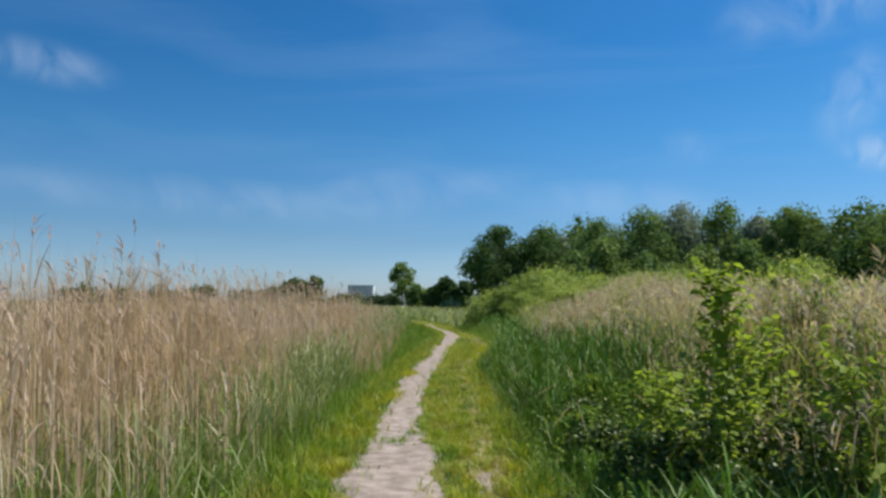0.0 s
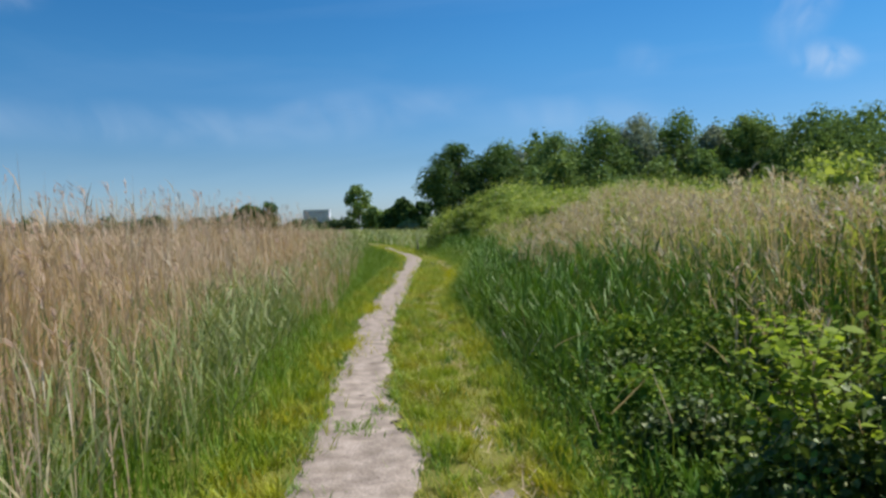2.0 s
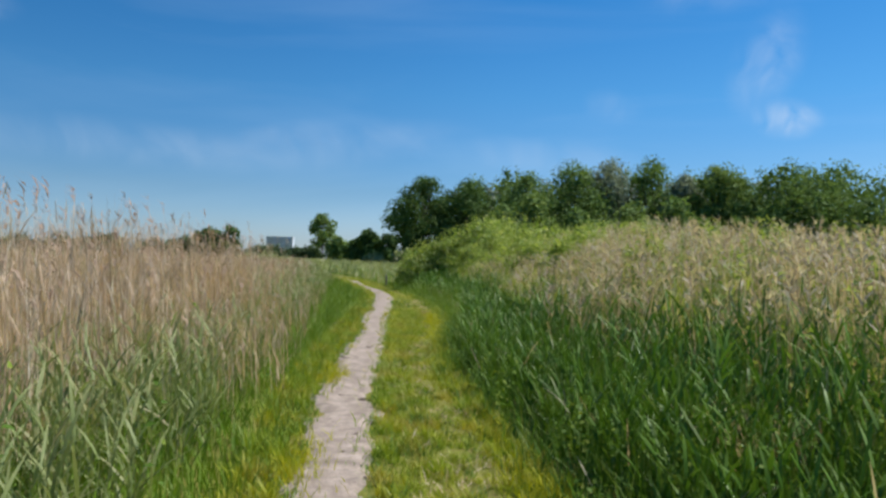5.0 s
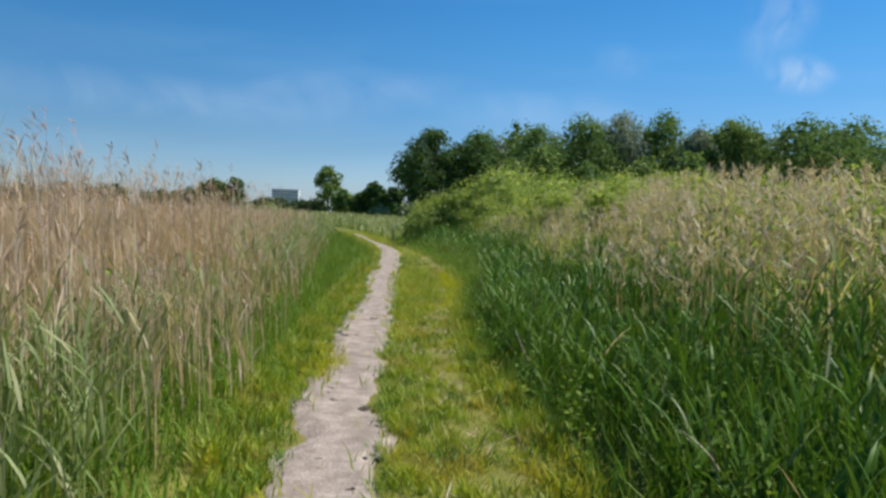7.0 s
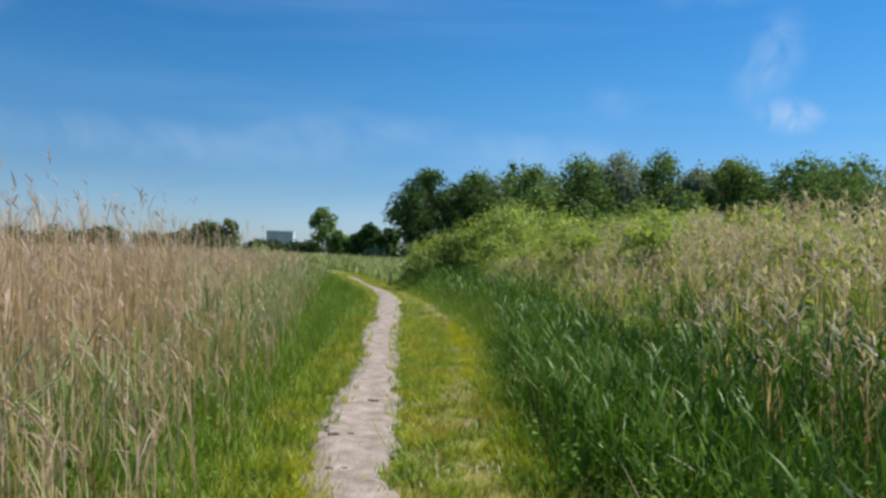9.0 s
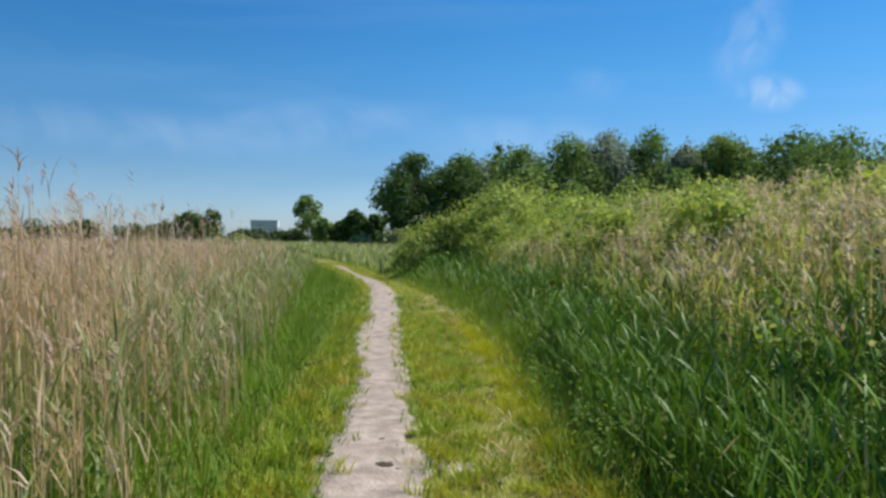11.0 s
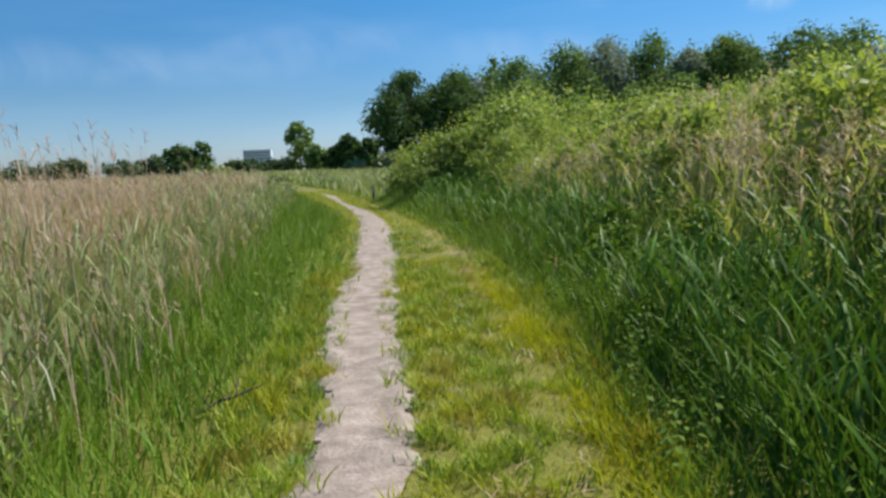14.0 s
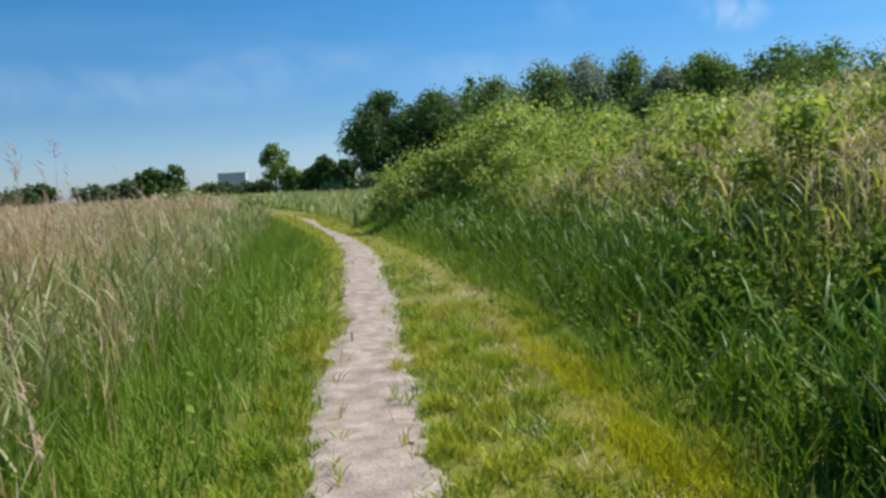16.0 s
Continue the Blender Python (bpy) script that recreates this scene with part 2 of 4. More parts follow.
def raw_mesh(name, verts, faces, mats, uv=None, index=None, smooth=False):
    """A mesh from arrays: verts (n, 3), faces a list of arrays (k, 3) or (k, 4)."""
    me = bpy.data.meshes.new(name)
    faces = [f for f in faces if len(f)]
    loops = np.concatenate([f.ravel() for f in faces]).astype(np.int32)
    totals = np.concatenate([np.full(len(f), f.shape[1]) for f in faces]).astype(np.int32)
    me.vertices.add(len(verts))
    me.vertices.foreach_set("co", np.asarray(verts, np.float32).ravel())
    me.loops.add(len(loops))
    me.loops.foreach_set("vertex_index", loops)
    me.polygons.add(len(totals))
    me.polygons.foreach_set("loop_start", np.r_[0, np.cumsum(totals)[:-1]].astype(np.int32))
    me.polygons.foreach_set("loop_total", totals)
    if index is not None:
        me.polygons.foreach_set("material_index", index.astype(np.int32))
    if smooth:
        me.polygons.foreach_set("use_smooth", np.ones(len(totals), bool))
    for m in mats:
        me.materials.append(m)
    if uv is not None:
        layer = me.uv_layers.new(name="UVMap")
        layer.data.foreach_set("uv", np.asarray(uv, np.float32)[loops].ravel())
    me.update(calc_edges=True)
    me.validate()
    return me


def strips(base, az, length, width, lean, droop, levels=3, twist=None):
    """Tapered bent blades. lean: how far sideways per length, droop: how much more towards the tip. Returns verts, uv, quads, tris."""
    n = len(base)
    az = np.broadcast_to(az, n)
    twist = rng.uniform(-1.0, 1.0, n) if twist is None else twist
    d = np.stack([np.cos(az), np.sin(az), np.zeros(n)], 1)
    w = np.stack([-np.sin(az + twist), np.cos(az + twist), np.zeros(n)], 1)
    s = np.linspace(0, 1, levels + 1)
    rows, uvs = [], []
    for k, q in enumerate(s):
        out = lean * q + droop * q * q
        up = q * np.sqrt(np.clip(1 - lean ** 2, 0.05, 1)) - 0.5 * droop * np.abs(droop) * q ** 3
        c = base + d * (length * out)[:, None]
        c[:, 2] += length * up
        if k < levels:
            h = (width * (0.75 + 0.5 * q if q < 0.5 else 1.5 * (1 - q) + 0.25) / 2)[:, None]
            rows += [c - w * h, c + w * h]
            uvs += [np.stack([np.zeros(n), np.full(n, q)], 1), np.stack([np.ones(n), np.full(n, q)], 1)]
        else:
            rows.append(c)
            uvs.append(np.stack([np.full(n, 0.5), np.ones(n)], 1))
    m = len(rows)
    verts = np.stack(rows, 1).reshape(-1, 3)
    uv = np.stack(uvs, 1).reshape(-1, 2)
    o = np.arange(n)[:, None] * m
    quads = [o + np.array([[2 * k, 2 * k + 1, 2 * k + 3, 2 * k + 2]]) for k in range(levels - 1)]
    tris = o + np.array([[m - 3, m - 2, m - 1]])
    return verts, uv, np.concatenate(quads) if quads else np.zeros((0, 4), int), tris


def joined(pieces):
    """Joins the results of strips(), each with its material index."""
    vs, us, qs, ts, qi, ti, at = [], [], [], [], [], [], 0
    for (v, u, q, t), mi in pieces:
        vs.append(v), us.append(u), qs.append(q + at), ts.append(t + at)
        qi.append(np.full(len(q), mi)), ti.append(np.full(len(t), mi))
        at += len(v)
    return np.concatenate(vs), np.concatenate(us), [np.concatenate(qs), np.concatenate(ts)], np.concatenate(qi + ti)


def stuff(name, pieces, mats, label, category):
    v, u, f, i = joined(pieces)
    ob = new(name, raw_mesh(name, v, f, mats, u, i))
    return tagged(ob, label, category, kind="stuff")


def smooth_noise(x, y, size, seed=0):
    """Cheap broad noise, about -1 to 1."""
    g = np.random.default_rng(100 + seed)
    out = np.zeros_like(x, float)
    for _ in range(7):
        a, ph, k = g.uniform(0, 6.28), g.uniform(0, 6.28), g.uniform(0.6, 1.9) / size
        out += np.sin((x * math.cos(a) + y * math.sin(a)) * k * 6.28 + ph)
    return out / 3.2


# ---- the plan: footpath, verges and reed fronts along y ----
def path_x(y):
    return np.interp(y, (-30, 6.5, 8.5, 9.8, 12, 15, 18, 20, 22, 24, 26, 27.3, 29.5, 32, 34, 38.5, 42, 45, 52, 60, 75, 110),
                     (-0.3, -0.58, -0.70, -0.81, -0.91, -0.97, -0.95, -0.88, -0.80, -0.74, -0.76, -0.76, -0.65, -0.56, -0.56, -0.48, -0.62, -0.9, -1.75, -2.6, -5, -14))


def path_half(y):
    return np.interp(y, (0, 6.5, 8, 9.5, 13, 15, 18, 20.3, 21.2, 24, 26, 27.5, 29.5, 33, 38, 45, 52, 60, 64, 110), (0.44, 0.45, 0.40, 0.30, 0.29, 0.33, 0.33, 0.37, 0.30, 0.30, 0.33, 0.40, 0.34, 0.38, 0.36, 0.27, 0.12, 0.26, 0.08, 0.02))


def verge_right(y):
    return np.interp(y, (-30, 6, 13, 16, 18, 20, 22, 24.5, 27, 31, 36, 40, 44, 52, 60, 75, 110), (0.6, 0.55, 0.43, 0.30, 0.24, 0.36, 0.53, 0.82, 0.98, 1.1, 0.95, 0.6, 0.25, -0.5, -1.3, -3.5, -12))


def verge_left(y):
    return np.interp(y, (-30, 12, 15, 20, 26, 32, 40, 46, 54, 62, 75, 110), (-1.35, -1.35, -1.5, -1.48, -1.3, -1.2, -1.25, -1.9, -3.1, -4.3, -7, -16))


def reeds_left(y):
    return np.interp(y, (-30, 7, 10, 15, 22, 30, 45, 60, 75, 110), (-2.3, -2.35, -2.65, -2.8, -3.1, -3.5, -3.9, -6, -10, -20))


def ground_z(x, y):
    near = np.clip(1 - np.abs(x) / 60, 0, 1)
    return near * (0.02 * smooth_noise(x, y, 2.6, 1) + 0.0015 * smooth_noise(x, y, 0.7, 2)) - 0.02


def sheet(name, xs, ys, zf, mat):
    X, Y = np.meshgrid(xs, ys)
    v = np.stack([X, Y, zf(X, Y)], -1).reshape(-1, 3)
    a, b = len(xs), len(ys)
    i = (np.arange(b - 1)[:, None] * a + np.arange(a - 1)[None]).ravel()
    return raw_mesh(name, v, [np.stack([i, i + 1, i + 1 + a, i + a], 1)], [mat], smooth=True)


def spread(inner, outer, step, grow):
    out = [inner]
    while out[-1] < outer:
        out.append(out[-1] + step)
        step *= grow
    return np.array(out)


half = spread(4, 4800, 0.3, 1.22)
gx = np.r_[-half[::-1], np.arange(-3.8, 3.9, 0.3), half]
gy = np.r_[-spread(6, 4800, 0.4, 1.25)[::-1], np.arange(-5.8, 60, 0.4), spread(60, 4800, 0.4, 1.16)]
tagged(new("ground", sheet("ground", gx, gy, ground_z, SOIL)), "dark grown-over soil of a flat reed meadow", "ground", kind="structure")


def path_sheet():
    ys = np.r_[np.arange(-12, 2, 0.25), np.arange(2, 46, 0.07), np.arange(46, 110, 0.25)]
    us = np.linspace(-1.5, 1.5, 25)
    U, Y = np.meshgrid(us, ys)
    H = path_half(Y)
    X = path_x(Y) + U * H + 0.05 * smooth_noise(Y * 0 + 3, Y, 1.7, 5) + 0.04 * smooth_noise(Y * 0 + 9, Y, 0.5, 6)
    ragged = 0.13 * smooth_noise(X, Y, 0.7, 7) + 0.09 * smooth_noise(X, Y, 0.26, 8) + 0.12 * smooth_noise(X, Y, 1.9, 12)
    edge = 1.0 + ragged - np.abs(U)
    tread = -0.007 * np.exp(-(U * 1.6) ** 2) + 0.0008 * smooth_noise(X, Y, 0.5, 9) + 0.0004 * smooth_noise(X, Y, 0.2, 10)
    Z = ground_z(X, Y) + np.clip(edge * 0.07, -0.03, 0.024) + tread * np.clip(edge * 3, 0, 1)
    v = np.stack([X, Y, Z], -1).reshape(-1, 3)
    a, b = len(us), len(ys)
    i = (np.arange(b - 1)[:, None] * a + np.arange(a - 1)[None]).ravel()
    return raw_mesh("footpath", v, [np.stack([i, i + 1, i + 1 + a, i + a], 1)], [SAND], smooth=True)


tagged(new("footpath", path_sheet()), "trodden pale sandy footpath with ragged grassy edges", "path", kind="structure")


def bare_patches():
    """Thin bare places in the second, grown-over wheel track."""
    for y, x, rx, ry in ((6.9, 0.22, 0.13, 0.6), (8.5, 0.2, 0.09, 0.4), (20.3, -0.3, 0.16, 0.25), (24.15, -0.25, 0.26, 0.07)):
        a = np.linspace(0, 2 * np.pi, 40, endpoint=False)
        rings = []
        for f in (0.0, 0.35, 0.7, 1.0):
            wob = 1 + 0.14 * np.sin(3 * a + y) + 0.07 * np.sin(7 * a + x * 9)
            X, Y = x + rx * f * wob * np.cos(a), y + ry * f * wob * np.sin(a)
            Z = ground_z(X, Y) + 0.012 * (1 - f ** 2) - 0.006 * f + 0.004 * smooth_noise(X, Y, 0.2, 3)
            rings.append(np.stack([X, Y, Z], 1))
        k = np.arange(40)
        f = [np.stack([r * 40 + k, r * 40 + (k + 1) % 40, (r + 1) * 40 + (k + 1) % 40, (r + 1) * 40 + k], 1) for r in range(3)]
        ob = new("bare_patch", raw_mesh("bare_patch", np.concatenate(rings), f, [SAND], smooth=True))
        tagged(ob, "worn bare sand patch in the grassy wheel track", "bare patch", kind="structure")


bare_patches()


# ---- grasses and reeds ----
def scatter(x0f, x1f, y0, y1, per_m2):
    """Random places between two lines along y."""
    ys = np.linspace(y0, y1, 200)
    w = np.maximum(x1f(ys) - x0f(ys), 0)
    n = int((w.mean() * (y1 - y0)) * per_m2)
    y = np.interp(rng.random(n), np.r_[0, np.cumsum(w)[:-1]] / max(w[:-1].sum(), 1e-6), ys)
    a, b = x0f(y), x1f(y)
    x = a + (b - a) * rng.random(n)
    return x, y


def based(x, y):
    return np.stack([x, y, ground_z(x, y) - 0.01], 1)


def fixed(v):
    return lambda y: np.full_like(np.asarray(y, float), v)


def open_spot(x, y):
    """The low place round the saplings, where no tall reeds stand."""
    first = ((x - 1.9) / 1.5) ** 2 + ((y - 6.7) / 3.5) ** 2
    second = 0.35 + ((x - 2.2) / 0.9) ** 2 + ((y - 26.6) / 1.7) ** 2
    return np.clip(np.minimum(first, second), 0, 1)


def off(f, d):
    return lambda y: f(y) + d


def verge_pieces(y0, y1, dens, big):
    pieces = []
    for x0f, x1f, d in ((off(verge_left, -0.25), lambda y: path_x(y) - path_half(y) * 0.45, 1.0), (lambda y: path_x(y) + path_half(y) * 0.45, off(verge_right, 0.25), 1.0)):
        x, y = scatter(x0f, x1f, y0, y1, dens * d)
        thin = smooth_noise(x, y, 0.5, 20) + 0.5 * smooth_noise(x, y, 0.17, 21)
        track = np.exp(-((x - (verge_right(y) - 0.28)) / 0.14) ** 2)
        inside = np.clip((1.28 - np.abs(x - path_x(y)) / path_half(y)) / 0.36, 0, 1)
        keep = rng.random(len(x)) < np.clip(0.80 + 0.6 * thin - 0.5 * track - 1.15 * inside, 0.0, 1)
        x, y, thin, track = x[keep], y[keep], thin[keep], track[keep]
        edge = np.clip(np.minimum(verge_right(y) - x, x - verge_left(y)), -0.25, 0.5)
        h = (0.07 + 0.055 * np.clip(thin, -1, 1) + 0.16 * np.clip(0.12 - edge, 0, 0.4)) * rng.uniform(0.5, 1.8, len(x)) * (1 - 0.45 * track)
        n = len(x)
        pieces.append((strips(based(x, y), rng.uniform(0, 6.28, n), np.clip(h, 0.025, 0.4), rng.uniform(0.004, 0.008, n) * big, rng.uniform(0.1, 0.6, n), rng.uniform(0.1, 0.5, n), 2), 0))
    return pieces


stuff("verge_grass", verge_pieces(-10, 5.0, 300, 2.2) + verge_pieces(5.0, 31, 2550, 1.35) + verge_pieces(32, 70, 260, 2.6), [VERGE],
      "short trampled yellow-green grass along the footpath", "grass")


def meadow_left():
    out = []
    for y0, y1, d, big in ((-10, 3.0, 110, 2.2), (3.0, 30, 450, 1.2), (30, 52, 220, 1.7), (52, 110, 45, 4.0)):
        x, y = scatter(off(reeds_left, -1.0), off(verge_left, 0.08), y0, y1, d)
        depth = verge_left(y) - x
        h = (0.15 + 0.33 * np.clip(depth / 1.1, 0, 1.3)) * (1 + 0.33 * smooth_noise(x, y, 0.9, 22)) * rng.uniform(0.55, 1.3, len(x))
        n = len(x)
        out.append((strips(based(x, y), rng.uniform(0, 6.28, n), h, rng.uniform(0.006, 0.011, n) * big, rng.uniform(0.02, 0.35, n), rng.uniform(0.05, 0.5, n), 2), 0))
    return out


stuff("meadow_grass", meadow_left(), [MEADOW], "lush knee-high green grass between footpath and reeds", "grass")


def meadow_right():
    out = []
    for y0, y1, d, big in ((-10, 3.0, 110, 2.2), (3.0, 24.5, 390, 1.2), (24.5, 34, 390, 1.2), (34, 52, 200, 1.8), (52, 110, 45, 4.0)):
        x, y = scatter(off(verge_right, -0.08), off(verge_right, 2.2), y0, y1, d)
        depth = x - verge_right(y)
        h = (0.14 + (0.12 + 0.33 * open_spot(x, y)) * np.clip(depth / 0.75, 0, 1.3)) * (1 + 0.25 * smooth_noise(x, y, 0.8, 23)) * rng.uniform(0.55, 1.25, len(x))
        n = len(x)
        out.append((strips(based(x, y), rng.uniform(0, 6.28, n), h, rng.uniform(0.006, 0.012, n) * big, rng.uniform(0.02, 0.35, n), rng.uniform(0.05, 0.55, n), 2), 1 if y0 > 24 else 0))
    return out


stuff("meadow_grass", meadow_right(), [SEDGE, MEADOW], "lush green grass rising from the verge to tall reeds", "grass")


def shoots(x, y, h, wide, leaves=4, blade=(0.24, 0.44)):
    """Green reed shoots: a stem with blade leaves that rise from it and arch over."""
    n = len(x)
    b = based(x, y)
    az = rng.uniform(0, 6.28, n)
    lean, droop = rng.uniform(0, 0.09, n), rng.uniform(0, 0.08, n)
    d = np.stack([np.cos(az), np.sin(az), 0 * az], 1)
    out = [(strips(b, az, h, np.full(n, 0.008) * wide, lean, droop, 2), 0)]
    for k in range(leaves):
        f = np.clip((k + rng.uniform(0.3, 1.3, n)) / (leaves + 0.6), 0.1, 0.97)
        p = b + d * (h * (lean * f + droop * f * f))[:, None]
        p[:, 2] += h * f
        size = rng.uniform(*blade, n) * np.clip(0.55 + 0.45 * h, 0.4, 1.15) * (1.1 - 0.35 * f)
        out.append((strips(p, az + k * 2.6 + rng.uniform(-0.7, 0.7, n), size, rng.uniform(0.012, 0.022, n) * wide, rng.uniform(0.15, 0.62, n), rng.uniform(0.0, 0.55, n), 3), 0))
    return out


def left_shoots():
    out = []
    for x0, x1, y0, y1, d, big, tall in ((-1.2, 0.85, -10, 3.0, 16, 2.0, 1.0), (-1.2, 0.85, 3.0, 30, 84, 1.0, 1.0), (-1.2, 0.85, 30, 55, 30, 1.6, 1.0), (-1.2, 0.85, 55, 100, 5, 3.5, 1.0), (-3.6, 0.2, 22, 46, 42, 1.2, 1.28)):
        x, y = scatter(off(reeds_left, x0), off(reeds_left, x1), y0, y1, d)
        keep = rng.random(len(x)) < (0.7 + 0.5 * smooth_noise(x, y, 2.0, 24)) * np.interp(y, (3, 7, 9, 13.5, 15.5, 20, 23), (0.4, 0.5, 1.0, 1.0, 0.45, 0.5, 1.1))
        x, y = x[keep], y[keep]
        h = rng.uniform(0.6, 1.05, len(x)) * tall * (1 + 0.12 * smooth_noise(x, y, 1.5, 25)) * np.interp(y, (5, 9), (0.8, 1.0))
        out += shoots(x, y, h, big * np.interp(y, (4, 10), (0.55, 1.0)))
    return out


stuff("reed_shoots", left_shoots(), [SHOOT_PALE], "fresh blue-green reed shoots in front of dry reeds", "reeds")


def right_shoots():
    out = []
    for y0, y1, d, big in ((-10, 3.0, 16, 2.0), (3.0, 34, 78, 1.0), (34, 48, 28, 1.7)):
        x, y = scatter(off(verge_right, 0.5), off(verge_right, 4.6), y0, y1, d)
        depth = x - verge_right(y)
        h = rng.uniform(0.8, 1.2, len(x)) * np.clip(0.50 + 0.33 * depth, 0.46, 1.16) * (1 + 0.14 * smooth_noise(x, y, 1.5, 26))
        h *= (0.25 + 0.75 * open_spot(x, y) ** 2) * np.interp(y, (12, 15, 22, 26), (1, 0.94, 0.94, 1))
        keep = rng.random(len(x)) < np.clip(1.25 - 0.22 * depth, 0.3, 1) * (0.3 + 0.7 * open_spot(x, y)) * np.clip((depth - np.interp(y, (23, 27), (0.0, 0.6))) / 0.4, 0, 1)
        out += shoots(x[keep], y[keep], h[keep], big * 1.15, 6, (0.20, 0.38))
    return out


stuff("reed_shoots", right_shoots(), [SHOOT], "tall deep-green reed shoots with arching leaves", "reeds")


def dry_reeds(x, y, h, wide, leaves, plume, wind, full=1.0, fan=0.6, feathers=6):
    """Last year's reeds: pale stalk, hanging dry leaves and a one-sided feathery plume."""
    n = len(x)
    b = based(x, y)
    az = wind + rng.normal(0, 0.7, n)
    lean, droop = rng.uniform(0.0, 0.07, n), rng.uniform(0.0, 0.06, n)
    out = [(strips(b, az, h, rng.uniform(0.006, 0.012, n) * wide, lean, droop, 3), 0)]
    d = np.stack([np.cos(az), np.sin(az), 0 * az], 1)
    for k in range(leaves):
        f = rng.uniform(0.3, 0.92, n)
        p = b + d * (h * (lean * f + droop * f * f))[:, None]
        p[:, 2] += h * f
        out.append((strips(p, rng.uniform(0, 6.28, n), rng.uniform(0.14, 0.34, n), rng.uniform(0.005, 0.011, n) * wide, rng.uniform(0.05, 0.4, n), rng.uniform(0.0, 0.45, n), 2), 0))
    has = rng.random(n) < plume
    p = (b + d * (h * (lean * 0.97 + droop * 0.94))[:, None])[has]
    p[:, 2] += h[has] * 0.95
    m = len(p)
    for k in range(feathers):
        q = p.copy()
        q[:, 2] += rng.uniform(-0.05, 0.10, m) * full
        out.append((strips(q, az[has] + rng.uniform(-fan, fan, m), full * rng.uniform(0.05, 0.12, m), full * rng.uniform(0.006, 0.012, m) * wide, rng.uniform(0.3, 0.9, m), rng.uniform(0.1, 0.8, m), 2), 1))
    return out


def left_reeds():
    out = []
    for x0, x1, y0, y1, d, big, lv in ((-3.2, 0.0, 3.0, 34, 125, 1.1, 3), (0.0, 0.5, 3.0, 9, 55, 1.0, 3), (0.0, 0.4, 9, 14, 18, 1.0, 3), (0.5, 0.85, 14.5, 21, 34, 1.0, 3), (0.0, 0.7, 14, 36, 60, 1.0, 3), (0.7, 1.15, 14, 36, 24, 1.0, 3), (-6.0, 0.2, -10, 3.0, 22, 1.8, 2), (-8.5, -3.2, 3.0, 42, 34, 1.25, 3), (-3.6, 0.0, 34, 60, 28, 1.8, 2), (-12, -3.6, 42, 75, 9, 2.6, 2), (-26, -8.5, 8, 60, 5, 3.0, 1), (-40, -12, 60, 130, 1.3, 6.0, 1)):
        x, y = scatter(off(reeds_left, x0), off(reeds_left, x1), y0, y1, d)
        depth = reeds_left(y) - x
        h = np.interp(y, (3, 22, 30, 200), (1.6, 1.62, 1.48, 1.45)) * rng.uniform(0.72, 1.1, len(x)) * (1 + 0.07 * smooth_noise(x, y, 2.5, 27))
        h *= np.clip(0.82 + 0.42 * depth, 0.42, 1)
        tall = rng.random(len(x)) < np.interp(y, (3, 22, 30, 60), (0.24, 0.40, 0.08, 0.01))
        h = np.where(tall, h * rng.uniform(1.1, 1.4, len(x)), h)
        keep = rng.random(len(x)) < (0.75 + 0.45 * smooth_noise(x, y, 1.4, 28)) * np.interp(y, (9, 10, 13.5, 15, 21, 25, 45, 50), (1, 0.85, 0.85, 1, 1, 0.7, 0.7, 1))
        out += dry_reeds(x[keep], y[keep], h[keep], big, lv, 0.36, math.pi, 1.0, 0.9, 6)
    return out


def tall_stragglers():
    x, y = scatter(off(reeds_left, -1.9), off(reeds_left, 0.0), 5, 33, 1.5)
    return dry_reeds(x, y, rng.uniform(1.8, 2.25, len(x)), 0.9, 1, 1.0, math.pi, 1.25, 0.9, 9)


stuff("tall_reeds", tall_stragglers(), [DRY, PLUME_DARK], "single tall dry reeds with dark brown plumes", "reeds")
stuff("dry_reed_bed", left_reeds(), [DRY, PLUME_DARK], "dense bed of last year's dry tan reeds with brown plumes", "reeds")


def right_reeds():
    out = []
    for x0, x1, y0, y1, d, big, lv in ((1.8, 5.2, 4, 22, 54, 1.15, 2), (1.3, 1.9, 14.5, 23, 110, 1.0, 2), (1.7, 5.8, 22, 36, 95, 1.15, 2), (5.2, 10.0, 5, 34, 16, 1.6, 2), (2.2, 9.0, -10, 4, 14, 1.8, 2), (10.0, 22.0, 10, 38, 3.0, 3.6, 1)):
        x, y = scatter(off(verge_right, x0), off(verge_right, x1), y0, y1, d)
        depth = x - verge_right(y)
        most = np.interp(y, (4, 15, 23, 40), (1.7, 1.85, 2.45, 2.6))
        h = np.minimum(1.25 + 0.36 * (depth - 1.7), most) * rng.uniform(0.85, 1.12, len(x)) * (1 + 0.08 * smooth_noise(x, y, 2.5, 29))
        h *= 0.3 + 0.7 * open_spot(x, y)
        keep = rng.random(len(x)) < np.clip(0.62 + 0.5 * smooth_noise(x, y, 2.2, 30), 0.1, 1) * np.clip(0.35 + 0.5 * (depth - 1.7), 0.22, 1) * np.interp(y, (4, 19, 24), (0.9, 0.9, 0.5))
        out += dry_reeds(x[keep], y[keep], h[keep], big, lv, 0.9, math.pi * 0.9, 1.2, 2.6, 10)
    return out


stuff("dry_reed_bed", right_reeds(), [DRY, PLUME_PALE], "dry reeds with silvery plumes among green growth", "reeds")


TALL = leafy("tall_marsh_growth", ((0, (0.173, 0.228, 0.041)), (0.5, (0.269, 0.326, 0.063)), (0.85, (0.381, 0.408, 0.110)), (1, (0.590, 0.506, 0.305))),
             tip=(0.405, 0.408, 0.139), patch=(0.307, 0.348, 0.063), patch_size=2.2, through_light=0.5)


